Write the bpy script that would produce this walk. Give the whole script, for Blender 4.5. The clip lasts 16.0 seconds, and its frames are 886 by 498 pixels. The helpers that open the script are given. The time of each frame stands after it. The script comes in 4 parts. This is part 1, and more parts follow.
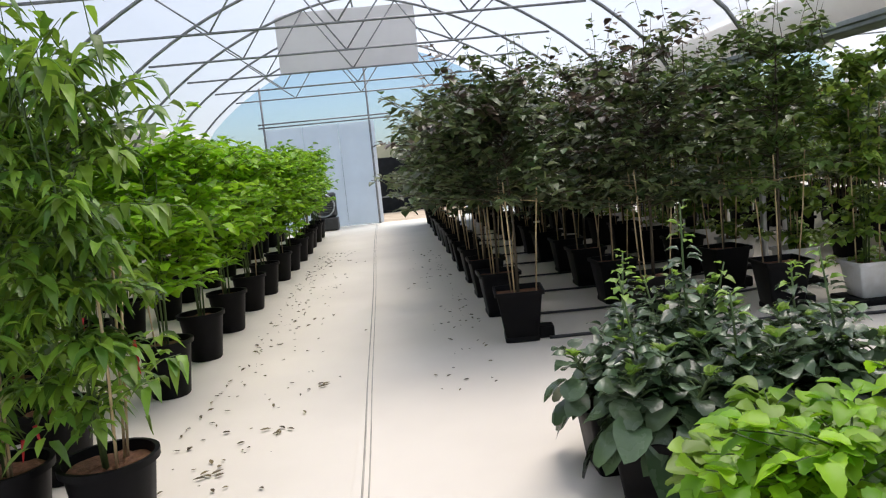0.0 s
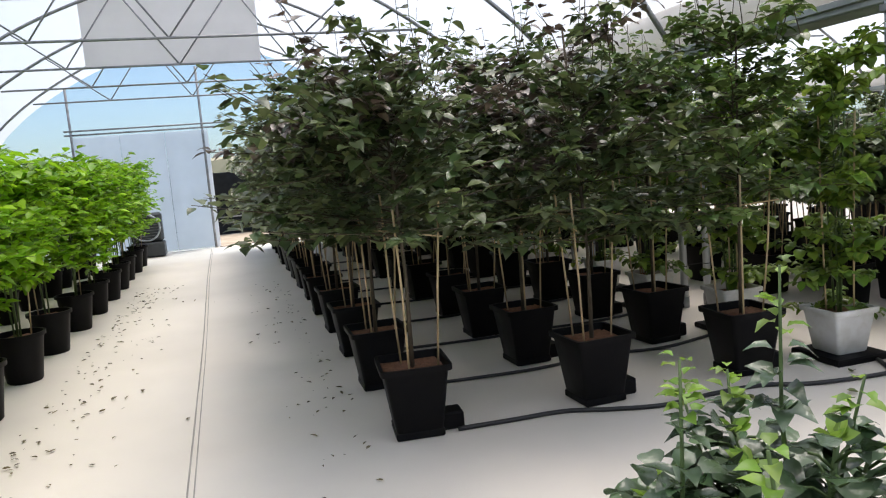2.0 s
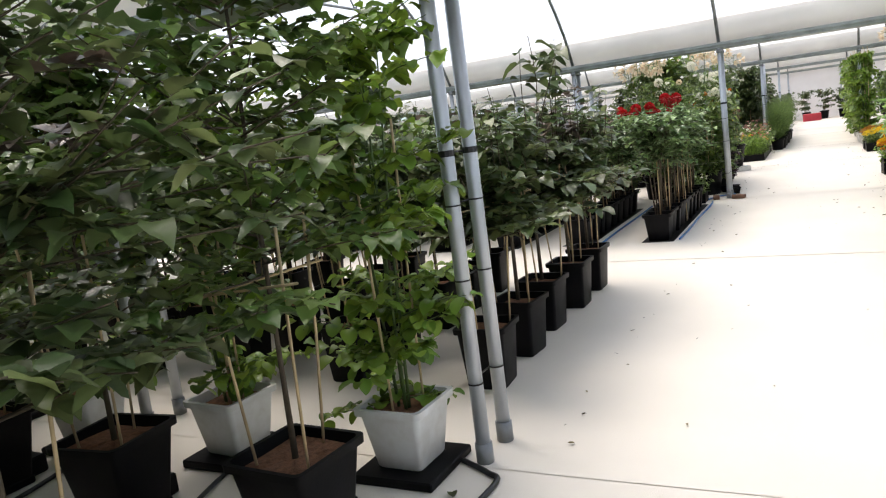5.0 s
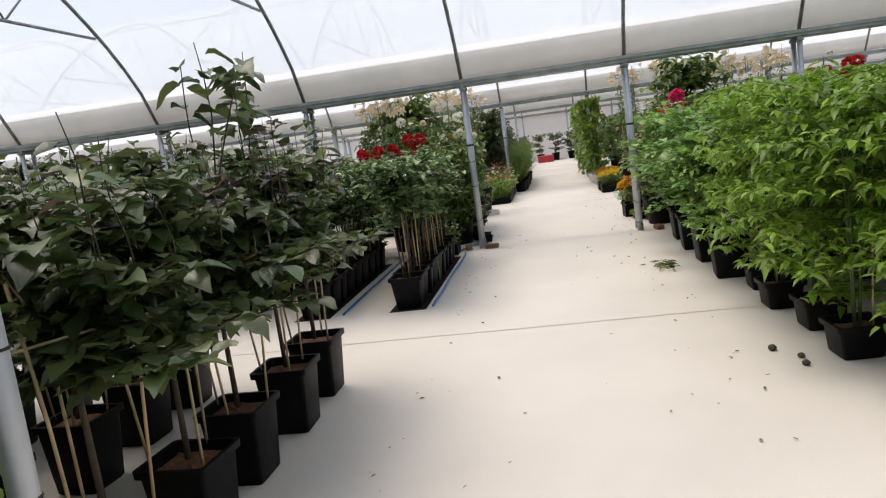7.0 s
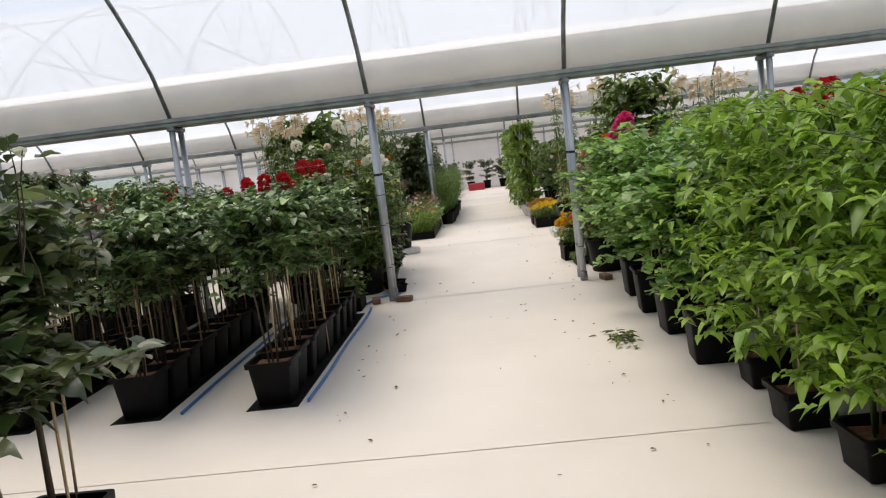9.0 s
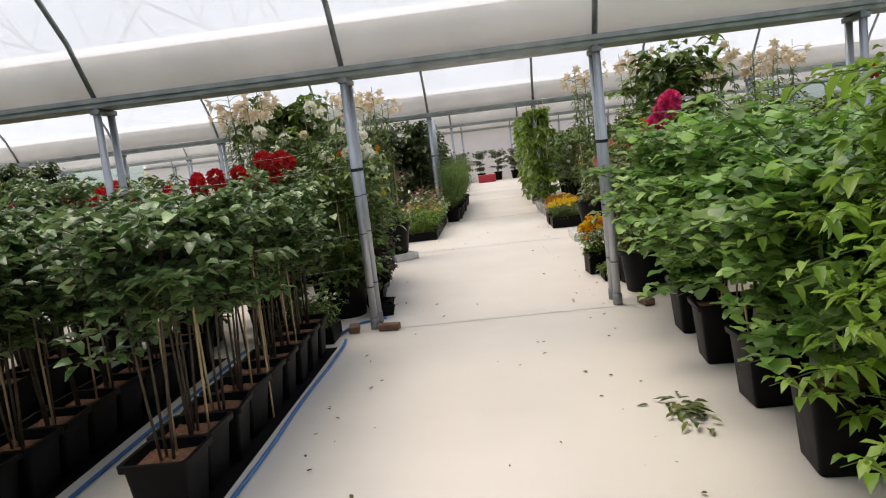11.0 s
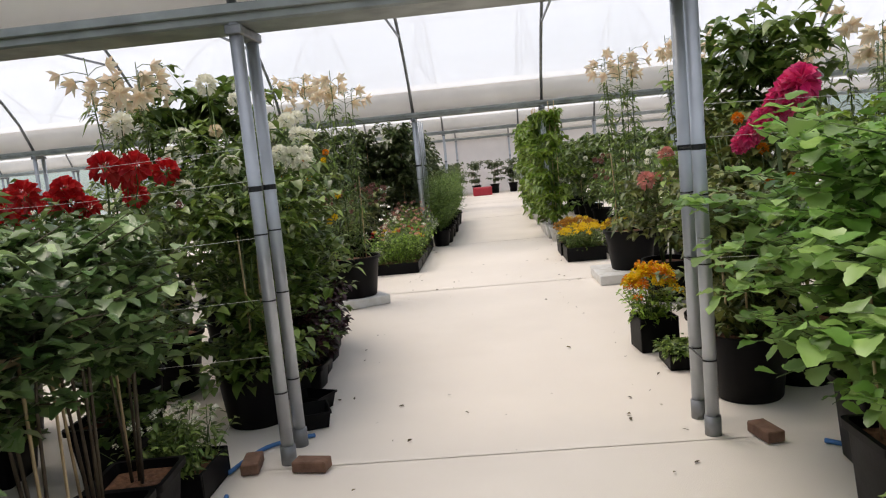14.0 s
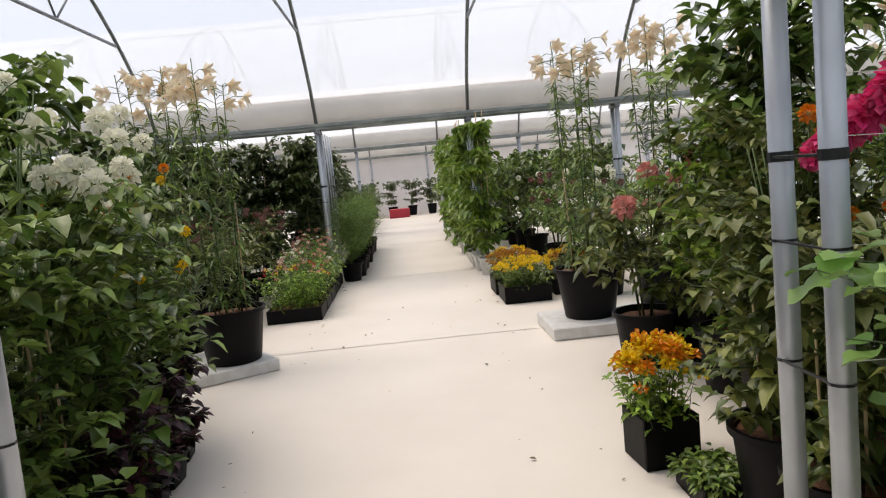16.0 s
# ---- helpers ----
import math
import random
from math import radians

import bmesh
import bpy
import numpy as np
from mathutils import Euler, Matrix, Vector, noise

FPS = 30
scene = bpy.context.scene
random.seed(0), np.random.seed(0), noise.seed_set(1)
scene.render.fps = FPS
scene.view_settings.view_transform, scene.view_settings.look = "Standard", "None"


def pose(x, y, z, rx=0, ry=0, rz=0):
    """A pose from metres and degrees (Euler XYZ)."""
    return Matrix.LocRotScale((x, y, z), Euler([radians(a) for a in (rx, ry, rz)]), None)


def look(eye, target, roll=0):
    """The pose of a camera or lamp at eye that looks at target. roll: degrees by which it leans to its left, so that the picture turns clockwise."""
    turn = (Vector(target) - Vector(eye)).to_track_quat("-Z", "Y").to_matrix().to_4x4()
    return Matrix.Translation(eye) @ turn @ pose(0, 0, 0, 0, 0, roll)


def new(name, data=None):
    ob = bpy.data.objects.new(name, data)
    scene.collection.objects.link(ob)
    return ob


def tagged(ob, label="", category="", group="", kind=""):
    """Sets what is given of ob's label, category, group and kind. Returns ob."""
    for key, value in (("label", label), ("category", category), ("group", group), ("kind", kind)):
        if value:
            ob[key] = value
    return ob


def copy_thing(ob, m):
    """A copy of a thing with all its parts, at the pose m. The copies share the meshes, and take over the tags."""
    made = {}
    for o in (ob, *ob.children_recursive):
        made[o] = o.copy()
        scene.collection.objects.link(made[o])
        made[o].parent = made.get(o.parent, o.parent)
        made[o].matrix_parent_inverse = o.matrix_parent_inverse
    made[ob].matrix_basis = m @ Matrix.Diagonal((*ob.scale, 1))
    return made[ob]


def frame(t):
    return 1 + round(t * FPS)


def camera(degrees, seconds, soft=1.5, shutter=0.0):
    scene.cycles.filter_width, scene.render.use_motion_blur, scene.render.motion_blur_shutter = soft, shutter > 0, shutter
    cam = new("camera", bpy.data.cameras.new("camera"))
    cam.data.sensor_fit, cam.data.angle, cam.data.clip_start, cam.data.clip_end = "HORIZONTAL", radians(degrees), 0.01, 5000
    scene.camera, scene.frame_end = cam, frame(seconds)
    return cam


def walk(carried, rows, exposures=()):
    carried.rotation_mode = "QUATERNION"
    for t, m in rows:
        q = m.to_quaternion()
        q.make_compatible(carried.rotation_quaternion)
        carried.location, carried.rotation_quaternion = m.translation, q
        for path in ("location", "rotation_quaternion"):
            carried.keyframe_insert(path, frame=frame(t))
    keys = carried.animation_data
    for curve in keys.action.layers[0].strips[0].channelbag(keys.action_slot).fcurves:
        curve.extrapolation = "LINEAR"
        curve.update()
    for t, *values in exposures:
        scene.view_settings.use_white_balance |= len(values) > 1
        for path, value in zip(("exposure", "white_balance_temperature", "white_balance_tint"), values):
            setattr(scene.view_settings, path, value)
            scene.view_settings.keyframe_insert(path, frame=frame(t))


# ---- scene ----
cam = camera(62.2, 16.0, 1.15)
METRES, EYE, TILT, LEAN, TURN = 16.0, 1.64, 0.0, 1.0, -3.7
ROWS = [
    (0.0, 0.0, 0.0, 0.0, -0.56, -6.83, 4.69),
    (0.5, -0.0017, 0.0282, -0.0004, -2.26, -7.04, 4.74),
    (1.0, -0.003, 0.0615, -0.0002, -5.15, -6.85, 4.32),
    (1.5, -0.0007, 0.0922, 0.0014, -8.3, -6.6, 3.98),
    (2.0, -0.0047, 0.126, 0.0005, -12.63, -6.41, 3.87),
    (2.5, -0.0023, 0.1547, -0.001, -16.85, -6.29, 3.96),
    (3.0, 0.0018, 0.1898, 0.0011, -22.63, -6.65, 4.79),
    (3.5, 0.0043, 0.2153, 0.0013, -29.0, -7.06, 5.87),
    (4.0, 0.0197, 0.2421, 0.0005, -39.18, -7.52, 6.36),
    (4.5, 0.0355, 0.2594, 0.0019, -49.13, -7.69, 6.38),
    (5.0, 0.0571, 0.2766, 0.0027, -59.36, -8.0, 6.91),
    (7.5, 0.2141, 0.3042, 0.0042, -80.56, -6.75, 7.42),
    (8.0, 0.2509, 0.3037, 0.0045, -82.77, -6.41, 7.33),
    (8.5, 0.2792, 0.3045, 0.0054, -83.52, -6.17, 7.03),
    (9.0, 0.3113, 0.3039, 0.0067, -83.48, -5.91, 6.66),
    (11.5, 0.4656, 0.3091, 0.0089, -82.24, -6.7, 6.36),
    (12.0, 0.5, 0.3106, 0.0094, -81.86, -6.58, 5.67),
    (12.5, 0.5275, 0.3137, 0.0105, -80.82, -6.46, 5.39),
    (13.0, 0.5595, 0.3194, 0.0108, -80.57, -6.23, 5.26),
    (13.5, 0.591, 0.3203, 0.011, -81.25, -6.12, 5.27),
    (14.0, 0.6245, 0.3232, 0.0104, -82.93, -5.89, 5.33),
    (14.5, 0.6544, 0.3245, 0.0109, -84.71, -5.68, 5.43),
    (15.0, 0.6903, 0.3259, 0.0132, -86.68, -5.35, 5.62),
    (15.5, 0.7199, 0.33, 0.0123, -88.0, -5.07, 5.71),
    (16.0, 0.7534, 0.3329, 0.0121, -89.44, -4.96, 5.38),
]
walk(cam, [(t, pose(0, 0, EYE, TILT, LEAN, TURN) @ pose(METRES * x, METRES * y, METRES * z, 90 + pitch, roll, yaw)) for t, x, y, z, yaw, pitch, roll in ROWS],
     ((0.0, 0.3, 6850, 15), (2.0, 0.5, 6850, 15), (3.0, 0.75, 6850, 14), (4.0, 1.1, 6850, 13), (4.6, 0.95, 6900, 13), (5.3, 0.5, 7000, 14), (7.3, 0.12, 7050, 15), (9.0, 0.1, 7150, 15), (16.0, 0.13, 7250, 16)))

# ---- light ----
world = bpy.data.worlds.new("world")
scene.world = world
world.use_nodes = True
wn = world.node_tree
sky = wn.nodes.new("ShaderNodeTexSky")
sky.sky_type = 'NISHITA'
sky.sun_disc = False
sky.sun_elevation = radians(69)
sky.sun_rotation = radians(38)
sky.air_density, sky.dust_density = 1.0, 1.2
wn.nodes["Background"].inputs["Strength"].default_value = 0.115
wn.links.new(sky.outputs[0], wn.nodes["Background"].inputs["Color"])
sun_data = bpy.data.lights.new("sun", 'SUN')
sun_data.energy, sun_data.angle, sun_data.color = 5.0, radians(38), (1.0, 0.95, 0.87)
sun = new("sun", sun_data)
az, el = radians(38), radians(69)
sun.matrix_world = look((math.sin(az) * math.cos(el) * 60, math.cos(az) * math.cos(el) * 60, math.sin(el) * 60), (0, 0, 0))


# ---- materials ----
def material(name, base, rough=0.6, metal=0.0, var=0.25, scale=6.0, bump=0.1, bump_scale=60.0, island=0.0, translucent=0.0, second=None, spec=0.5, hue=0.0):
    m = bpy.data.materials.new(name)
    m.use_nodes = True
    nt = m.node_tree
    b = nt.nodes["Principled BSDF"]
    L = nt.links.new
    tc = nt.nodes.new("ShaderNodeTexCoord")
    n = nt.nodes.new("ShaderNodeTexNoise")
    n.inputs["Scale"].default_value, n.inputs["Detail"].default_value = scale, 6
    L(tc.outputs["Object"], n.inputs["Vector"])
    n2 = nt.nodes.new("ShaderNodeTexNoise")
    n2.inputs["Scale"].default_value, n2.inputs["Detail"].default_value = bump_scale, 3
    L(tc.outputs["Object"], n2.inputs["Vector"])
    mix = nt.nodes.new("ShaderNodeMix")
    mix.data_type = 'RGBA'
    other = second or tuple(c * (1 - var) for c in base)
    mix.inputs[6].default_value, mix.inputs[7].default_value = (*base, 1), (*other, 1)
    ramp = nt.nodes.new("ShaderNodeMapRange")
    ramp.inputs[1].default_value, ramp.inputs[2].default_value = 0.35, 0.7
    L(n.outputs["Fac"], ramp.inputs[0])
    col = mix.outputs[2]
    if island:
        g = nt.nodes.new("ShaderNodeNewGeometry")
        add = nt.nodes.new("ShaderNodeMath")
        add.operation = 'MULTIPLY_ADD'
        L(g.outputs["Random Per Island"], add.inputs[0])
        add.inputs[1].default_value = 1.0
        add.inputs[2].default_value = -0.1
        L(add.outputs[0], mix.inputs[0])
        hsv = nt.nodes.new("ShaderNodeHueSaturation")
        mr = nt.nodes.new("ShaderNodeMapRange")
        mr.inputs[3].default_value, mr.inputs[4].default_value = 1 - island, 1 + island
        fr = nt.nodes.new("ShaderNodeMath")
        fr.operation = 'FRACT'
        ml = nt.nodes.new("ShaderNodeMath")
        ml.operation = 'MULTIPLY'
        ml.inputs[1].default_value = 7.31
        L(g.outputs["Random Per Island"], ml.inputs[0])
        L(ml.outputs[0], fr.inputs[0])
        L(fr.outputs[0], mr.inputs[0])
        L(mr.outputs[0], hsv.inputs["Value"])
        L(col, hsv.inputs["Color"])
        col = hsv.outputs[0]
    else:
        L(ramp.outputs[0], mix.inputs[0])
    L(col, b.inputs["Base Color"])
    rr = nt.nodes.new("ShaderNodeMapRange")
    rr.inputs[3].default_value, rr.inputs[4].default_value = max(0.05, rough - 0.12), min(1, rough + 0.12)
    L(n.outputs["Fac"], rr.inputs[0])
    L(rr.outputs[0], b.inputs["Roughness"])
    b.inputs["Metallic"].default_value = metal
    b.inputs["Specular IOR Level"].default_value = spec
    if bump:
        bp = nt.nodes.new("ShaderNodeBump")
        bp.inputs["Strength"].default_value, bp.inputs["Distance"].default_value = bump, 0.01
        L(n2.outputs["Fac"], bp.inputs["Height"])
        L(bp.outputs[0], b.inputs["Normal"])
    if translucent:
        tr = nt.nodes.new("ShaderNodeBsdfTranslucent")
        L(col, tr.inputs["Color"])
        ms = nt.nodes.new("ShaderNodeMixShader")
        ms.inputs[0].default_value = translucent
        L(b.outputs[0], ms.inputs[1])
        L(tr.outputs[0], ms.inputs[2])
        L(ms.outputs[0], nt.nodes["Material Output"].inputs["Surface"])
    return m


def film_material(name, veil, tint, clear_tint=(0.94, 0.96, 0.98)):
    """Greenhouse film: part clear, part milky, with faint dirt streaks."""
    m = bpy.data.materials.new(name)
    m.use_nodes = True
    nt = m.node_tree
    L = nt.links.new
    nt.nodes.remove(nt.nodes["Principled BSDF"])
    clear = nt.nodes.new("ShaderNodeBsdfTransparent")
    clear.inputs[0].default_value = (*clear_tint, 1)
    milky = nt.nodes.new("ShaderNodeBsdfTranslucent")
    milky.inputs[0].default_value = (*tint, 1)
    diffuse = nt.nodes.new("ShaderNodeBsdfDiffuse")
    diffuse.inputs[0].default_value = (*tint, 1)
    both = nt.nodes.new("ShaderNodeMixShader")
    both.inputs[0].default_value = 0.3
    L(milky.outputs[0], both.inputs[1])
    L(diffuse.outputs[0], both.inputs[2])
    ms = nt.nodes.new("ShaderNodeMixShader")
    tc = nt.nodes.new("ShaderNodeTexCoord")
    mp = nt.nodes.new("ShaderNodeMapping")
    mp.inputs["Scale"].default_value = (0.5, 0.12, 1)
    n = nt.nodes.new("ShaderNodeTexNoise")
    n.inputs["Scale"].default_value, n.inputs["Detail"].default_value = 2.0, 5
    L(tc.outputs["Object"], mp.inputs[0])
    L(mp.outputs[0], n.inputs["Vector"])
    mr = nt.nodes.new("ShaderNodeMapRange")
    mr.inputs[3].default_value, mr.inputs[4].default_value = veil - 0.04, veil + 0.05
    L(n.outputs["Fac"], mr.inputs[0])
    L(mr.outputs[0], ms.inputs[0])
    L(clear.outputs[0], ms.inputs[1])
    L(both.outputs[0], ms.inputs[2])
    L(ms.outputs[0], nt.nodes["Material Output"].inputs["Surface"])
    return m


M = {
    "floor": material("white_ground_cover", (0.81, 0.745, 0.66), 0.55, var=0.10, scale=0.7, bump=0.25, bump_scale=180),
    # greyer than the sheet: the dark seam line and its shading are put into colour
    "seam_dust": material("darkened_fold", (0.46, 0.43, 0.38), 0.8, var=0.35, scale=3, bump=0.2),
    "soil_ground": material("dry_ground", (0.42, 0.36, 0.28), 0.9, var=0.35, scale=1.5, bump=0.4),
    "film": film_material("roof_film", 0.60, (0.72, 0.79, 0.88)),
    "gable": film_material("gable_film", 0.22, (0.60, 0.82, 1.0), (0.66, 0.84, 0.98)),
    "steel": material("galvanised_steel", (0.50, 0.53, 0.56), 0.45, metal=0.65, var=0.14, scale=5, bump=0.05),
    "steel_dark": material("weathered_steel", (0.30, 0.31, 0.32), 0.55, metal=0.6, var=0.35, scale=9, bump=0.08),
    "gutter": material("gutter_metal", (0.34, 0.37, 0.36), 0.5, metal=0.5, var=0.3, scale=5, bump=0.05),
    "roll": material("rolled_white_film", (0.84, 0.83, 0.81), 0.5, var=0.10, scale=1.6, bump=0.25, bump_scale=9, translucent=0.45),
    "grey_panel": material("grey_white_board", (0.84, 0.83, 0.83), 0.5, var=0.06, scale=2, bump=0.05, translucent=0.5),
    "tan": material("tan_board", (0.42, 0.27, 0.14), 0.7, var=0.25, scale=2, bump=0.1),
    "panel": material("white_board", (0.80, 0.82, 0.85), 0.5, var=0.06, scale=2, bump=0.05, translucent=0.8),
    "black": material("black_plastic", (0.0035, 0.0035, 0.0045), 0.5, var=0.4, scale=9, bump=0.06, second=(0.007, 0.0065, 0.0065), spec=0.12),
    "white_pot": material("white_plastic", (0.74, 0.74, 0.72), 0.4, var=0.12, scale=9, bump=0.04, second=(0.6, 0.58, 0.53)),
    "soil": material("coco_soil", (0.25, 0.115, 0.06), 0.95, var=0.5, scale=40, bump=0.9, bump_scale=120),
    "cane": material("bamboo_cane", (0.60, 0.45, 0.25), 0.55, var=0.4, scale=8, bump=0.1),
    "bark": material("young_bark", (0.085, 0.065, 0.04), 0.8, var=0.4, scale=18, bump=0.3),
    "stem": material("green_stem", (0.09, 0.15, 0.04), 0.6, var=0.4, scale=12, bump=0.1),
    "hose": material("black_hose", (0.012, 0.012, 0.014), 0.4, var=0.3, scale=10, bump=0.05),
    "blue": material("blue_pipe", (0.045, 0.19, 0.48), 0.45, var=0.3, scale=8, bump=0.05),
    "brick": material("fired_brick", (0.22, 0.12, 0.08), 0.9, var=0.4, scale=14, bump=0.6, bump_scale=50),
    "leaf_dark": material("leaf_dark_glossy", (0.055, 0.10, 0.030), 0.37, var=0.4, second=(0.155, 0.185, 0.070), island=0.5, translucent=0.34, spec=0.75, scale=20, bump=0.15, bump_scale=40),
    "leaf_bronze": material("leaf_young_bronze", (0.075, 0.050, 0.038), 0.37, second=(0.16, 0.12, 0.09), island=0.5, translucent=0.22, spec=1.0, scale=20, bump=0.15, bump_scale=40),
    "leaf_forest": material("leaf_forest_green", (0.075, 0.15, 0.032), 0.33, second=(0.185, 0.25, 0.07), island=0.45, translucent=0.28, scale=20, bump=0.15, bump_scale=40),
    "leaf_lime": material("leaf_lime_green", (0.15, 0.36, 0.012), 0.42, second=(0.33, 0.56, 0.025), island=0.35, translucent=0.45, scale=20, bump=0.15, bump_scale=40),
    "leaf_vine": material("leaf_vine_green", (0.12, 0.23, 0.030), 0.42, second=(0.26, 0.36, 0.05), island=0.4, translucent=0.32, scale=20, bump=0.15, bump_scale=40),
    "leaf_mid": material("leaf_mid_green", (0.060, 0.125, 0.020), 0.38, second=(0.24, 0.33, 0.075), island=0.5, translucent=0.25, scale=20, bump=0.15, bump_scale=40),
    "leaf_bright": material("leaf_bright_green", (0.15, 0.29, 0.028), 0.40, second=(0.32, 0.47, 0.08), island=0.4, translucent=0.42, scale=20, bump=0.15, bump_scale=40),
    "leaf_pepper": material("leaf_pepper", (0.085, 0.20, 0.022), 0.40, second=(0.26, 0.41, 0.045), island=0.45, translucent=0.32, scale=20, bump=0.15, bump_scale=40),
    "leaf_grey": material("leaf_greygreen", (0.105, 0.155, 0.085), 0.25, second=(0.035, 0.075, 0.030), island=0.5, translucent=0.10, scale=12, bump=0.3, bump_scale=30),
    "leaf_yellowed": material("leaf_yellowed", (0.42, 0.26, 0.03), 0.5, second=(0.35, 0.16, 0.05), island=0.3, translucent=0.3, scale=20, bump=0.15, bump_scale=40),
    "leaf_cool": material("leaf_cool_green", (0.145, 0.31, 0.055), 0.40, second=(0.35, 0.52, 0.16), spec=0.8, island=0.45, translucent=0.38, scale=20, bump=0.15, bump_scale=40),
    # paler second tone puts sheen into the colour of some leaves
    "leaf_bed": material("leaf_bed_green", (0.070, 0.145, 0.038), 0.31, second=(0.27, 0.37, 0.16), island=0.5, translucent=0.25, scale=20, bump=0.15, bump_scale=40),
    "leaf_feather": material("leaf_feathery", (0.13, 0.24, 0.05), 0.6, second=(0.20, 0.29, 0.07), island=0.3, translucent=0.3, scale=20),
    "leaf_olive": material("leaf_olive", (0.070, 0.11, 0.022), 0.42, second=(0.22, 0.23, 0.06), island=0.5, translucent=0.2, scale=20),
    "leaf_purple": material("leaf_purple", (0.022, 0.007, 0.010), 0.5, second=(0.055, 0.010, 0.018), island=0.4, translucent=0.1, scale=20),
    "dead": material("dead_leaf", (0.10, 0.075, 0.045), 0.85, second=(0.20, 0.16, 0.08), island=0.4, scale=30),
    "red": material("petal_red", (0.52, 0.012, 0.02), 0.5, second=(0.62, 0.03, 0.025), island=0.25, translucent=0.2),
    "white": material("petal_white", (0.90, 0.89, 0.80), 0.5, second=(0.85, 0.84, 0.68), island=0.08, translucent=0.35),
    "cream": material("petal_cream", (0.86, 0.79, 0.60), 0.5, second=(0.82, 0.64, 0.46), island=0.12, translucent=0.35),
    "yellow": material("petal_yellow", (0.85, 0.58, 0.010), 0.5, second=(0.80, 0.58, 0.02), island=0.15, translucent=0.2),
    "bronze": material("petal_bronze", (0.36, 0.14, 0.015), 0.55, second=(0.50, 0.24, 0.02), island=0.25, translucent=0.2),
    "orange": material("petal_orange", (0.72, 0.20, 0.01), 0.5, second=(0.78, 0.32, 0.01), island=0.2, translucent=0.2),
    "magenta": material("petal_magenta", (0.80, 0.035, 0.22), 0.5, second=(0.86, 0.16, 0.34), island=0.25, translucent=0.2),
    "pink": material("petal_pink", (0.72, 0.34, 0.28), 0.5, second=(0.66, 0.26, 0.24), island=0.2, translucent=0.2),
    "dull_red": material("faded_seedhead", (0.24, 0.07, 0.06), 0.7, second=(0.34, 0.22, 0.19), island=0.3),
    "dark_opening": material("dark_doorway_sheet", (0.012, 0.014, 0.016), 0.9, var=0.3),
    "cooler": material("cooler_plastic", (0.06, 0.065, 0.07), 0.5, var=0.3),
    "red_crate": material("red_crate_plastic", (0.50, 0.03, 0.05), 0.45, var=0.2),
}


# ---- mesh helpers ----
def outline(r, n, square):
    """A ring of n points: a circle, or a square with rounded corners."""
    if not square:
        return [(r * math.cos(k * math.tau / n), r * math.sin(k * math.tau / n)) for k in range(n)]
    pts, f = [], 0.16 * r
    for q in range(4):
        a0 = q * math.pi / 2
        cx, cy = (r - f) * (1 if q in (0, 3) else -1), (r - f) * (1 if q in (0, 1) else -1)
        for s in range(4):
            a = a0 + s * math.pi / 6
            pts.append((cx + f * math.cos(a), cy + f * math.sin(a)))
        nx, ny = (r - f) * (1 if (q + 1) % 4 in (0, 3) else -1), (r - f) * (1 if (q + 1) % 4 in (0, 1) else -1)
        pts.append(((cx + nx) / 2 + f * math.cos(a0 + math.pi / 2), (cy + ny) / 2 + f * math.sin(a0 + math.pi / 2)))
    return pts


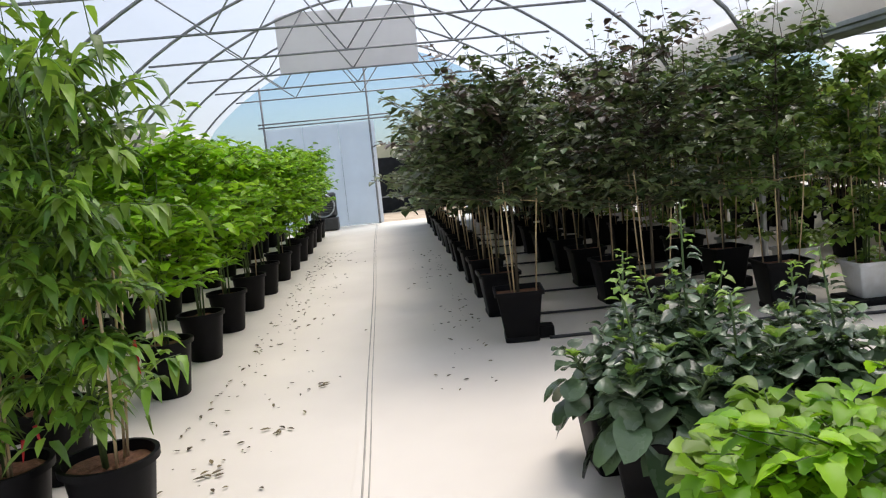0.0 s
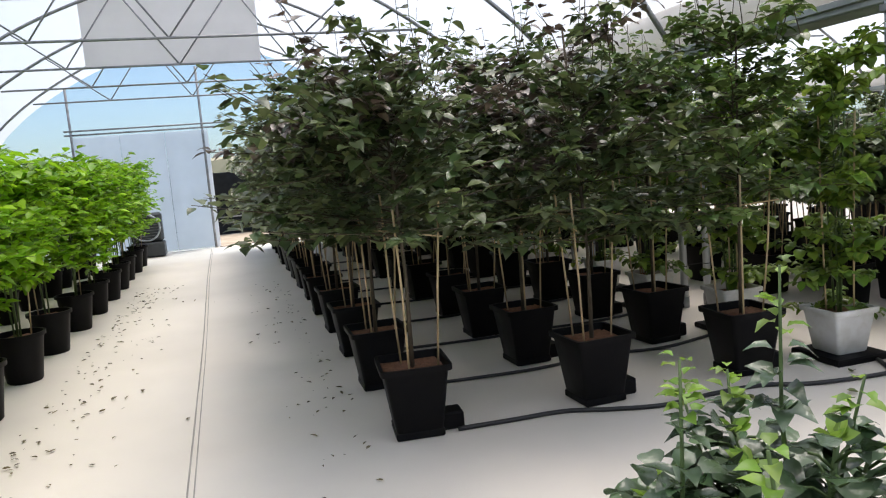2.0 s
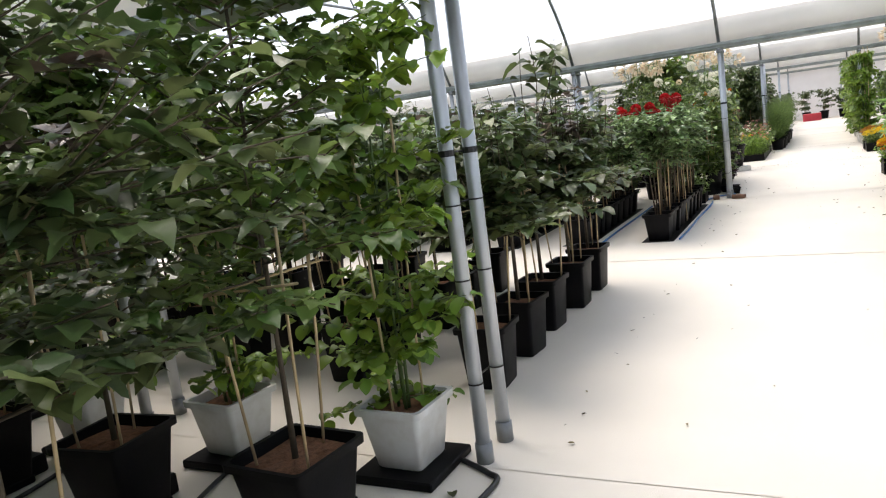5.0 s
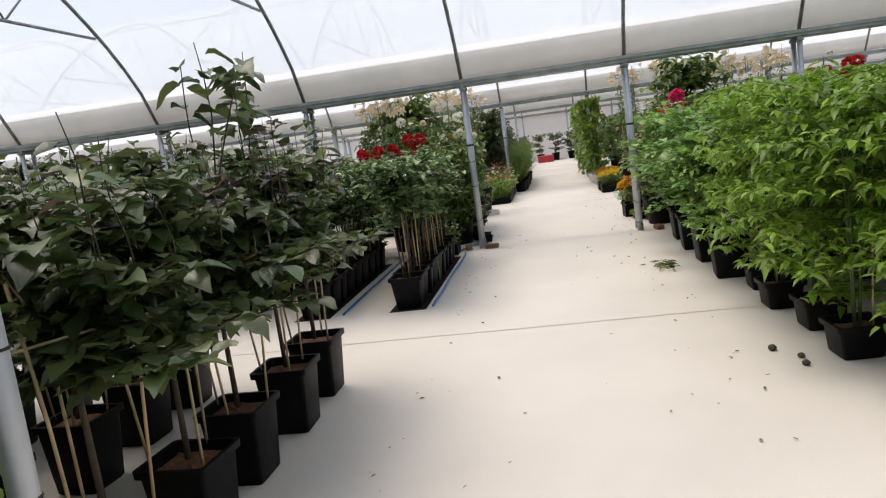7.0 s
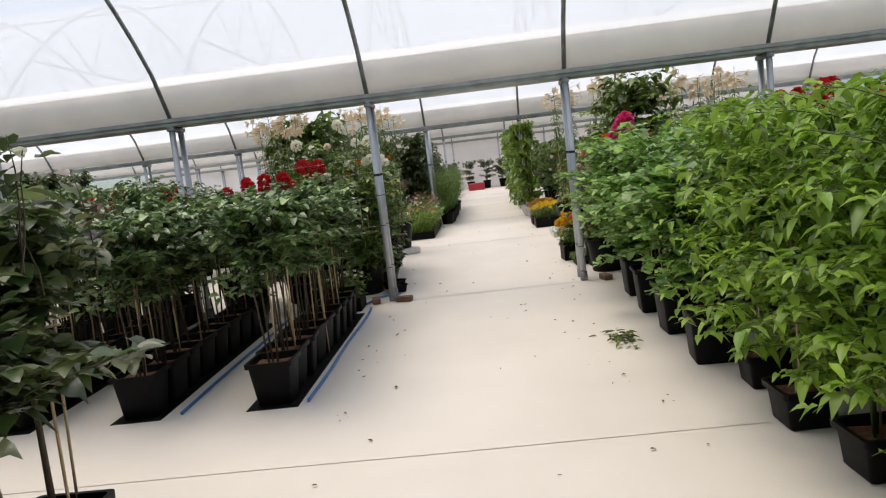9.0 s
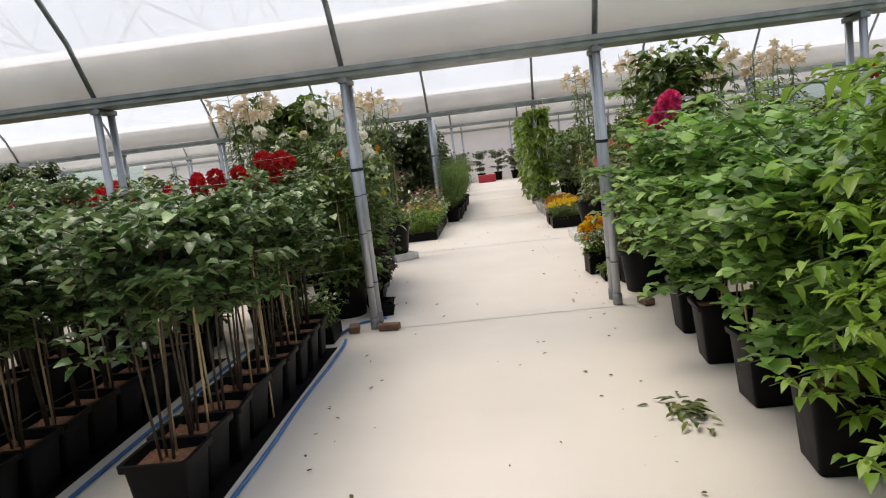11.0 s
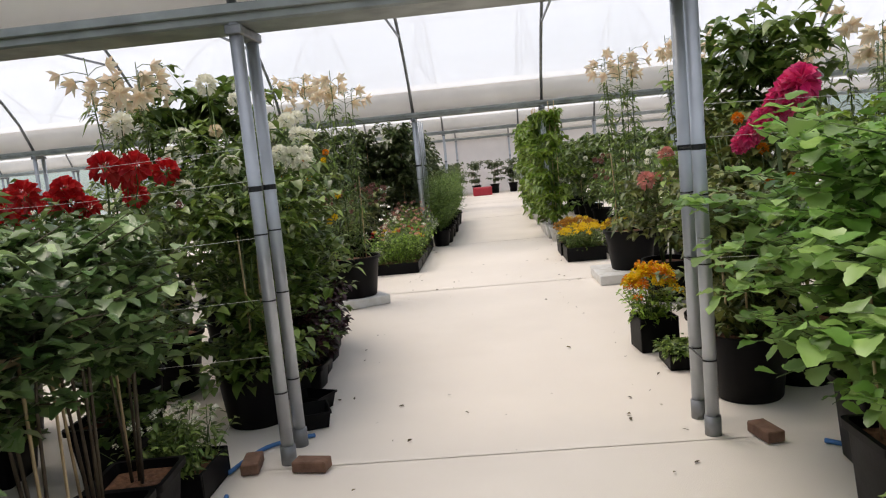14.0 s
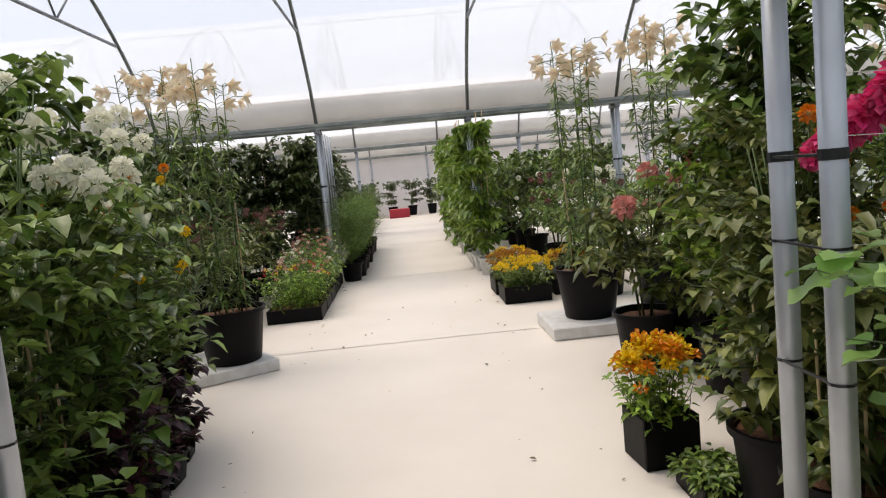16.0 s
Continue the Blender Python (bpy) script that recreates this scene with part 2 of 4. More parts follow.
class Geo:
    def __init__(self):
        self.v, self.f, self.mi = [], [], []

    def add(self, verts, faces, mat=0):
        o = len(self.v)
        self.v.extend(verts)
        self.f.extend([tuple(i + o for i in q) for q in faces])
        self.mi.extend([mat] * len(faces))

    def tube(self, pts, r, n=6, mat=0, r2=None):
        pts = [Vector(p) for p in pts]
        rings = []
        for i, p in enumerate(pts):
            d = (pts[min(i + 1, len(pts) - 1)] - pts[max(i - 1, 0)]).normalized()
            a = d.orthogonal().normalized() if abs(d.z) > 0.95 else d.cross(Vector((0, 0, 1))).normalized()
            b = d.cross(a)
            rr = r if r2 is None else r + (r2 - r) * i / max(1, len(pts) - 1)
            rings.append([tuple(p + (a * math.cos(k * math.tau / n) + b * math.sin(k * math.tau / n)) * rr) for k in range(n)])
        faces = [(i * n + k, i * n + (k + 1) % n, (i + 1) * n + (k + 1) % n, (i + 1) * n + k) for i in range(len(pts) - 1) for k in range(n)]
        faces += [tuple(range(n - 1, -1, -1)), tuple((len(pts) - 1) * n + k for k in range(n))]
        self.add([v for ring in rings for v in ring], faces, mat)

    def box(self, c, s, mat=0, bevel=0.0):
        bm = bmesh.new()
        bmesh.ops.create_cube(bm, size=1, matrix=Matrix.Translation(c) @ Matrix.Diagonal((*s, 1)))
        if bevel:
            bmesh.ops.bevel(bm, geom=bm.edges[:], offset=bevel, segments=1, affect='EDGES')
        bm.verts.index_update()
        self.add([tuple(v.co) for v in bm.verts], [tuple(v.index for v in f.verts) for f in bm.faces], mat)
        bm.free()

    def shell(self, profile, n, mat=0, square=False):
        """A pot-like body from (radius, z) rings; square pots get rounded-square rings."""
        rings = []
        for r, z in profile:
            ring = [(x, y, z) for x, y in outline(r, n, square)]
            rings.append(ring)
        n = len(rings[0])
        m = len(profile)
        faces = [(i * n + k, i * n + (k + 1) % n, (i + 1) * n + (k + 1) % n, (i + 1) * n + k) for i in range(m - 1) for k in range(n)]
        faces.append(tuple(range(n - 1, -1, -1)))
        self.add([v for ring in rings for v in ring], faces, mat)

    def leaf(self, p, d, up, length, width, fold=0.25, droop=0.2, mat=0, detail=True, shape=(.28, .46, .62, .40)):
        """A folded, drooping leaf blade from p along d."""
        d = d.normalized()
        s = d.cross(up)
        if s.length < 1e-4:
            s = d.orthogonal()
        s.normalize()
        u = s.cross(d)
        P = lambda a, b, h: tuple(p + d * (a * length) + s * (b * width) + u * (h * width) - Vector((0, 0, 1)) * (droop * length * a * a))
        if detail and isinstance(shape[0], tuple):
            n, wave = len(shape), rng.uniform(-.12, .12)
            v = [P(a, 0, wave * math.sin(a * 5)) for a, w in shape]
            for side in (1, -1):
                v += [P(a + .03, side * w, fold * 2 * w + wave * math.sin(a * 7 + side)) for a, w in shape[1:-1]]
            faces = []
            for o in (n, 2 * n - 2):
                e = [0] + [o + i for i in range(n - 2)] + [n - 1]
                rim = [(e[0], e[1], 1)] + [(i, e[i], e[i + 1], i + 1) for i in range(1, n - 2)] + [(n - 2, e[n - 2], n - 1)]
                faces += rim if o == n else [q[::-1] for q in rim]
            self.add(v, faces, mat)
        elif detail:
            a1, w1, a2, w2 = shape[:4]
            if len(shape) > 4:
                w3 = shape[4]
                v = [P(0, 0, 0), P(a1, w1, fold), P(a2, w2, fold), P(1, w3, fold * .4), P(1, -w3, fold * .4), P(a2, -w2, fold), P(a1, -w1, fold), P(a1 + .02, 0, 0), P(a2 + .02, 0, 0)]
                self.add(v, [(0, 1, 7), (7, 1, 2, 8), (8, 2, 3), (8, 3, 4), (8, 4, 5), (7, 8, 5, 6), (0, 7, 6)], mat)
                return
            v = [P(0, 0, 0), P(a1, w1, fold), P(a2, w2, fold), P(1, 0, .05), P(a2, -w2, fold), P(a1, -w1, fold), P(a1 + .02, 0, 0), P(a2 + .03, 0, 0)]
            self.add(v, [(0, 1, 6), (6, 1, 2, 7), (7, 2, 3), (0, 6, 5), (6, 7, 4, 5), (7, 3, 4)], mat)
        else:
            v = [P(0, 0, 0), P(.42, .48, fold), P(1, 0, 0), P(.42, -.48, fold)]
            self.add(v, [(0, 1, 2), (0, 2, 3)], mat)

    def obj(self, name, mats, parent=None, smooth=False):
        me = bpy.data.meshes.new(name)
        me.from_pydata(self.v, [], self.f)
        for m in (mats if isinstance(mats, (list, tuple)) else [mats]):
            me.materials.append(M[m])
        me.polygons.foreach_set("material_index", self.mi)
        if smooth:
            me.polygons.foreach_set("use_smooth", [True] * len(me.polygons))
        me.update()
        if smooth == "crisp":
            me.set_sharp_from_angle(angle=radians(40))
        ob = new(name, me)
        if parent is not None:
            ob.parent = parent
        return ob


rng = random.Random(7)


def U(a, b):
    return rng.uniform(a, b)


def rand_dir(flat=0.4, lift=0.0):
    a = U(0, math.tau)
    return Vector((math.cos(a), math.sin(a), U(-flat, flat) + lift)).normalized()


# ---- large structure ----
GUTTERS = (-5.3, 4.49, 14.4, 24.2, 34.0, 43.8)
HOOP_Y = [5.95 + 2.45 * k for k in range(-6, 7)]
LATE_Y = [5.78 + (2.45 if k > 0 else 2.38) * k for k in range(-6, 7)]
Y0, Y1, X0, X1 = -8.8, 22.0, -5.3, 43.8
EAVE, RISE = 2.52, 2.65


def arch(u):
    return EAVE + RISE * max(0.0, 1 - abs(u) ** 1.6) ** 0.75


g = Geo()
g.add([(-400, -400, -0.03), (400, -400, -0.03), (400, 400, -0.03), (-400, 400, -0.03)], [(0, 1, 2, 3)])
tagged(g.obj("ground", "soil_ground"), "pale dry earth around the greenhouse", "ground", kind="structure")

# floor sheets: overlapping widths of ground cover with slightly wavy edges
FLOOR_EDGES = (-5.5, -2.6, -0.36, 4.3, 9.32, 14.2, 19.5, 24.3, 30, 36, 46)
for i in range(len(FLOOR_EDGES) - 1):
    g = Geo()
    a, b = FLOOR_EDGES[i], FLOOR_EDGES[i + 1]
    ny = 70
    lip = 0.008 if a == -0.36 else 0.0025
    xs = [a - 0.0, a + 0.03, a + 0.12, (a + b) / 2, b - 0.12, b + 0.03]
    verts = []
    for j in range(ny):
        y = Y0 + (Y1 - Y0 + 0.0) * j / (ny - 1)
        for k, x in enumerate(xs):
            w = 0.02 * noise.noise((x * 0.4, y * 0.5, i * 3.1)) if k in (0, 1, 4, 5) else 0
            z = 0.003 * noise.noise((x * 0.9, y * 0.9, 5)) + ((lip if k == 0 else lip * 0.8 if k == 1 else 0.0))
            verts.append((x + w, y, z - (0.0015 if k == 5 else 0)))
    n = len(xs)
    g.add(verts, [(j * n + k, j * n + k + 1, (j + 1) * n + k + 1, (j + 1) * n + k) for j in range(ny - 1) for k in range(n - 1)])
    tagged(g.obj("floor", "floor", smooth=True), "white woven ground cover sheet, lightly soiled", "floor", kind="structure")

# roofs: one film per bay over its hoops
for i in range(5):
    a, b = GUTTERS[i], GUTTERS[i + 1]
    c, h = (a + b) / 2, (b - a) / 2
    g = Geo()
    us = [-0.955 + 1.91 * k / 24 for k in range(25)]
    ys = [Y0 + (Y1 - Y0) * k / 26 for k in range(27)]
    verts = [(c + u * h, y, arch(u) + 0.05) for y in ys for u in us]
    g.add(verts, [(j * 25 + k, j * 25 + k + 1, (j + 1) * 25 + k + 1, (j + 1) * 25 + k) for j in range(26) for k in range(24)])
    roof = tagged(g.obj("ceiling", "film", smooth=True), "milky translucent greenhouse film roof", "ceiling", kind="structure")
    for y in (Y0, Y1):
        if y == Y1 and i == 0:
            continue
        g = Geo()
        pts = [(c - h, y, 0), (c + h, y, 0)] + [(c - us[k] * h, y, arch(us[k]) + 0.05) for k in range(25)]
        g.add(pts, [tuple(range(len(pts)))])
        tagged(g.obj("wall_gable", "gable"), "pale translucent film end wall of the greenhouse", "wall", kind="structure")

# the end wall of the first bay, with a doorway beside the white board
c, h = (GUTTERS[0] + GUTTERS[1]) / 2, (GUTTERS[1] - GUTTERS[0]) / 2
g = Geo()
DOOR_A, DOOR_B, DOOR_H = -0.3, 2.2, 2.3
for xa, xb, zb in ((c - h, DOOR_A, 0), (DOOR_A, DOOR_B, DOOR_H), (DOOR_B, c + h, 0)):
    n = 12
    top = [(xa + (xb - xa) * k / n) for k in range(n + 1)]
    pts = [(xb, Y1, zb)] + [(x, Y1, arch((x - c) / h) + 0.05) for x in reversed(top)] + [(xa, Y1, zb)]
    g.add(pts, [tuple(range(len(pts)))])
tagged(g.obj("wall_north", "gable"), "pale blue translucent film end wall with a doorway", "wall", kind="structure")
# side walls
for x in (X0 - 0.2, X1 + 0.2):
    g = Geo()
    g.box((x, (Y0 + Y1) / 2, 1.25), (0.06, Y1 - Y0, 2.5))
    tagged(g.obj("wall_side", "grey_panel"), "white side wall of the greenhouse", "wall", kind="structure")


def bay_hoop(i, y):
    a, b = GUTTERS[i], GUTTERS[i + 1]
    c, h = (a + b) / 2, (b - a) / 2
    th = new("roof_truss")
    th.location = (c, y, EAVE)
    g = Geo()
    us = [-1 + 2 * k / 28 for k in range(29)]
    h2 = h - 0.11
    g.tube([(u * h2, 0, arch(u) - EAVE) for u in us], 0.027, 6)
    g.obj("arch_rib", "steel_dark", th, True)
    zc = 1.22
    uc = 0.735
    g = Geo()
    g.tube([(-uc * h2, 0, zc), (0, 0, zc), (uc * h2, 0, zc)], 0.02, 6)
    g.obj("tie_bar", "steel_dark", th, True)
    for x0, x1 in ((-1.9, -2.7), (-1.9, -1.0), (-0.1, -1.0), (-0.1, 0.9), (1.8, 0.9), (1.8, 2.6)):
        g = Geo()
        g.tube([(x0, 0, zc), (x1, 0, arch(x1 / h) - EAVE)], 0.014, 5)
        g.obj("web_strut", "steel_dark", th, True)
    return tagged(th, "grey galvanised arched roof truss with tie bar", "roof truss", "roof trusses")


protos = {}
for i in range(5):
    ys = LATE_Y if i > 0 else HOOP_Y
    protos[i] = bay_hoop(i, ys[0])
    for y in ys[1:]:
        copy_thing(protos[i], pose((GUTTERS[i] + GUTTERS[i + 1]) / 2, y, EAVE))
for i in range(5):
    c = (GUTTERS[i] + GUTTERS[i + 1]) / 2
    for dx in (0.0,):
        g = Geo()
        g.tube([(c + dx, Y0, arch(0) - 0.04), (c + dx, (Y0 + Y1) / 2, arch(0) - 0.04), (c + dx, Y1, arch(0) - 0.04)], 0.02, 6)
        tagged(g.obj("ridge_pipe", "steel_dark", None, True), "long galvanised ridge pipe under the film", "pipe", kind="structure")

for x in GUTTERS:
    g = Geo()
    g.box((x, (Y0 + Y1) / 2, EAVE - 0.02), (0.34, Y1 - Y0, 0.10), 0, 0.012)
    channel = tagged(g.obj("gutter", "gutter"), "long grey galvanised roof gutter between two bays", "gutter", kind="structure")
    for s in (-1, 1):
        g = Geo()
        g.box((x + s * 0.185, (Y0 + Y1) / 2, EAVE + 0.005), (0.03, Y1 - Y0, 0.05), 0, 0.006)
        g.obj("lip", "gutter", channel)
    g = Geo()
    ny, n = 110, 14
    verts = []
    for j in range(ny):
        y = Y0 + (Y1 - Y0) * j / (ny - 1)
        for k in range(n):
            t = k * math.tau / n
            r = 0.235 * (1 + 0.035 * noise.noise((math.cos(t) * 1.5, y * 1.3, math.sin(t) + x)))
            verts.append((x + r * 0.95 * math.cos(t), y, EAVE + 0.285 + r * 1.05 * math.sin(t)))
    g.add(verts, [(j * n + k, j * n + (k + 1) % n, (j + 1) * n + (k + 1) % n, (j + 1) * n + k) for j in range(ny - 1) for k in range(n)])
    tagged(g.obj("film_roll", "roll", None, True), "long roll of white film lying along the gutter", "film roll", kind="structure")


def post_pair(x, y, half=0.11):
    th = new("gutter_post")
    th.location = (x, y, 0)
    for dx, dy in ((-half, 0.0), (half, 0.0)):
        g = Geo()
        g.tube([(dx, dy, 0), (dx, dy, 1.2), (dx, dy, EAVE - 0.06)], 0.037, 10)
        p = g.obj("post", "steel", th, True)
        g = Geo()
        g.tube([(dx, dy, 0.0), (dx, dy, 0.11)], 0.045, 10)
        g.obj("foot_sleeve", "steel_dark", p, True)
    for z, hh in ((0.42, .008), (0.95, .008), (1.32, .008), (1.56, .03)):
        g = Geo()
        for dx in (-half, half):
            g.tube([(dx, 0, z), (dx, 0, z + hh)], 0.0395, 12)
        g.tube([(-half, 0.03, z + hh / 2), (0, 0.032, z + hh / 2), (half, 0.03, z + hh / 2)], 0.005, 5)
        g.obj("tie_wire", "hose", th)
    g = Geo()
    g.box((0, 0, EAVE - 0.1), (2 * half + 0.1, 0.09, 0.05), 0, 0.006)
    g.obj("post_cap", "steel_dark", th)
    return tagged(th, "pair of grey galvanised posts strapped together under the gutter", "post", "gutter posts")


for x in GUTTERS:
    ys = LATE_Y if x > 10 else HOOP_Y
    first = post_pair(x, ys[0], 0.135)
    for y in ys[1:]:
        copy_thing(first, pose(x, y, 0))


# ---- plants: pots, stakes, stems and leaves ----
J = lambda a: U(-a, a)
OVATE, ROUND = (.28, .46, .62, .40), (.32, .36, .74, .47, .22)
BROAD = (.22, .47, .58, .46, .09)
POINTED = ((0, 0), (.10, .30), (.32, .50), (.60, .38), (.82, .15), (1, 0))
TOOTHED = ((0, 0), (.03, .27), (.15, .47), (.25, .44), (.37, .51), (.49, .43), (.61, .44), (.72, .31), (.84, .27), (1, 0))
SPOON = ((0, 0), (.12, .20), (.30, .40), (.55, .50), (.78, .43), (.93, .24), (1, 0))


def pot(th, top, base, h, mat="black", square=False, n=None, lip=0.035, soil=True, z=0.0):
    g = Geo()
    n = n or (24 if square else 28)
    r0, r1 = base / 2, top / 2
    rl = r0 + (r1 - r0) * (h - lip) / h
    g.shell([(r0 - 0.01, z), (r0, z + 0.012), (rl - 0.004, z + h - lip), (r1 + 0.012, z + h - lip), (r1 + 0.014, z + h), (r1 - 0.008, z + h), (r1 - 0.02, z + h * 0.8)], n, 0, square)
    body = g.obj("pot", mat, th, "crisp")
    if soil:
        g = Geo()
        rs = r1 - 0.018
        rings = 4
        verts = [(0, 0, z + h - 0.04)]
        n = 20 if square else n
        for i in range(1, rings + 1):
            for x, y in outline(rs * i / rings, n, square):
                verts.append((x, y, z + h - 0.05 + U(-0.008, 0.01)))
        faces = [(0, 1 + k, 1 + (k + 1) % n) for k in range(n)]
        faces += [(1 + (i - 1) * n + k, 1 + i * n + k, 1 + i * n + (k + 1) % n, 1 + (i - 1) * n + (k + 1) % n) for i in range(1, rings) for k in range(n)]
        g.add(verts, faces)
        g.obj("soil", "soil", body, True)
    return body


def stake(th, a, b, r=0.007, name="cane"):
    g = Geo()
    a, b = Vector(a), Vector(b)
    mid = a.lerp(b, 0.5) + Vector((U(-.01, .01), U(-.01, .01), 0))
    g.tube([a, mid, b], r, 5)
    return g.obj(name, "cane", th, True)


def shoot(stems, leaves, p, d, length, steps, r, nleaf, ll, lw, droop, sag=0.0, detail=True, start=0.25, wob=0.18, mat=0, fold=0.22, leaf_flat=0.5, leaf_lift=0.15, shape=(.28, .46, .62, .40)):
    """One shoot with leaves along it. Returns its points."""
    pts = [Vector(p)]
    d = Vector(d).normalized()
    for i in range(steps):
        d = (d + Vector((U(-wob, wob), U(-wob, wob), U(-wob, wob) * 0.5 - sag))).normalized()
        pts.append(pts[-1] + d * (length / steps))
    stems.tube(pts, r, 4, 0, r * 0.45)
    for _ in range(nleaf):
        t = (start + (1 - start) * rng.random()) * steps
        i = min(int(t), steps - 1)
        q = pts[i].lerp(pts[i + 1], t - i)
        ld = rand_dir(leaf_flat, leaf_lift)
        s = U(0.7, 1.15)
        leaves.leaf(q + ld * U(0.01, 0.04), ld, Vector((U(-.3, .3), U(-.3, .3), 1)), ll * s, lw * s, fold, droop * U(0.4, 1.4), mat, detail, shape)
    return pts


def finish(th, stems, leaves, leaf_mat, stem_mat="bark", foliage="foliage"):
    if stems.v:
        stems.obj("stem", stem_mat, th, True)
    leaves.obj(foliage, leaf_mat, th, True)
    return th


def standard_tree(tall=2.6, r=0.62, leaf="leaf_dark", nb=50, per=22, ll=0.125, lw=0.088, bottom=1.12, stakes=True, square=True, box=True, size=(0.41, 0.28, 0.46), whips=0.45, bronze=0.22, leader=0.0, detail=True):
    th = new("potted_tree")
    pot(th, *size, square=square)
    if box:
        g = Geo()
        g.box((0.0, 0.0, 0.03), (0.30, 0.30, 0.05), 0, 0.008)
        g.obj("base_tray", "black", th)
        g = Geo()
        g.box((0.22, 0.02, 0.055), (0.14, 0.16, 0.11), 0, 0.012)
        g.obj("valve_box", "black", th)
    stems, leaves = Geo(), Geo()
    top = Vector((U(-.05, .05), U(-.05, .05), tall - 0.45))
    stems.tube([(0, 0, 0.4), (0.01, 0.0, 1.0), top], 0.016, 6, 0, 0.007)
    for i in range(nb):
        z = bottom + (tall - 0.5 - bottom) * rng.random() ** 1.25
        a = U(0, math.tau)
        up = U(0.0, 0.75) if z > bottom + 0.25 else U(0.0, 0.3)
        k = 1.0 if z < tall - 0.95 else 0.66
        shoot(stems, leaves, (0, 0, z), (math.cos(a), math.sin(a), up), r * U(0.6, 1.15) * k, 4, 0.005, per, ll, lw, 0.35, 0.0, detail, start=0.2, fold=0.14, shape=POINTED, mat=1 if z > bottom + 0.5 and rng.random() < bronze else 0)
    for i in range(9):
        shoot(stems, leaves, top + Vector((U(-.4, .4), U(-.4, .4), -0.15)), (U(-.3, .3), U(-.3, .3), 1), U(0.55, 1.0) * whips, 4, 0.004, 14 if whips < 0.6 else 8, ll * 0.9, lw * 0.9, 0.3, 0.0, detail, fold=0.14, shape=POINTED, mat=1 if rng.random() < bronze * 1.5 else 0)
    if leader:
        for i in range(3):
            shoot(stems, leaves, top + Vector((J(.12), J(.12), -0.2)), (J(.22), J(.22), 1), leader * U(0.7, 1.0), 5, 0.006, 9, ll * 1.15, lw * 1.1, 0.45, start=0.35, wob=0.1, shape=POINTED)
    if stakes:
        tops = []
        for k in range(3):
            a = k * math.tau / 3 + U(-.3, .3)
            b = Vector((math.cos(a) * 0.16, math.sin(a) * 0.16, 0.4))
            t = Vector((math.cos(a) * 0.25, math.sin(a) * 0.25, U(1.35, 1.5)))
            stake(th, b, t)
            tops.append(b.lerp(t, 0.78))
        for k in (0, 1):
            d = (tops[k + 1] - tops[k]).normalized() * 0.07
            stake(th, tops[k] - d, tops[k + 1] + d, 0.006, "cross_cane")
    else:
        stake(th, (0.05, 0.03, 0.4), (0.08, 0.02, 1.5))
    return finish(th, stems, leaves, [leaf, "leaf_bronze"])


def leafy_bush(name="potted_bush", tall=1.6, r=0.42, leaf="leaf_mid", nb=26, per=18, ll=0.1, lw=0.06, low=0.6, droop=0.5, pot_args=(0.4, 0.3, 0.42), square=False, stakes=1, potmat="black", stem_mat="stem", sag=0.05, stake_top=None, fold=0.22, shape=OVATE, whips=0, splay=0.13, detail=True):
    th = new(name)
    if pot_args:
        pot(th, *pot_args, mat=potmat, square=square)
    zt = pot_args[2] - 0.06 if pot_args else 0.0
    stems, leaves = Geo(), Geo()
    for k in range(4):
        a = U(0, math.tau)
        stems.tube([(0.03 * math.cos(a), 0.03 * math.sin(a), zt), (0.08 * math.cos(a), 0.08 * math.sin(a), (zt + tall) / 2), (0.15 * math.cos(a), 0.15 * math.sin(a), tall - 0.25)], 0.009, 5, 0, 0.004)
    for i in range(nb):
        z = low + (tall - low - 0.2) * rng.random() ** 0.8
        a = U(0, math.tau)
        q = (z - low) / max(0.01, tall - low)
        rr = r * (0.75 + 0.35 * math.sin(q * 3.0))
        shoot(stems, leaves, (0, 0, z), (math.cos(a), math.sin(a), U(-0.1, 0.6) + 0.4 * q), rr * U(0.55, 1.1), 4, 0.004, per, ll, lw, droop, sag, detail, start=0.15, fold=fold, shape=shape)
    for k in range(whips):
        shoot(stems, leaves, (J(.25), J(.25), tall - 0.45), (J(.35), J(.35), 1), U(0.45, 0.85), 4, 0.004, 11, ll, lw, droop, 0.02, start=0.4, fold=fold, shape=shape)
    for k in range(stakes):
        a = U(0, math.tau)
        stake(th, (0.1 * math.cos(a), 0.1 * math.sin(a), zt), (splay * math.cos(a), splay * math.sin(a), stake_top or tall * 0.75))
    return finish(th, stems, leaves, leaf, stem_mat)


def spread(proto_list, places, turn=True, square=False, label="", category="", group=""):
    """Copies of some prototypes at (x, y[, z]) places; the first of each takes a place itself."""
    used = set()
    for i, pl in enumerate(places):
        x, y = pl[0], pl[1]
        z = pl[2] if len(pl) > 2 else 0.0
        k = rng.randrange(len(proto_list))
        p = proto_list[k]
        rz = (rng.choice((0, 90, 180, 270)) if turn else 0) + U(-6, 6) if square else U(0, 360)
        m = pose(x, y, z, 0, 0, rz)
        if k not in used:
            used.add(k)
            tagged(p, label, category, group)
            p.matrix_basis = m
        else:
            copy_thing(p, m)
    for k, p in enumerate(proto_list):
        if k not in used:
            for o in list(p.children_recursive):
                bpy.data.objects.remove(o)
            bpy.data.objects.remove(p)



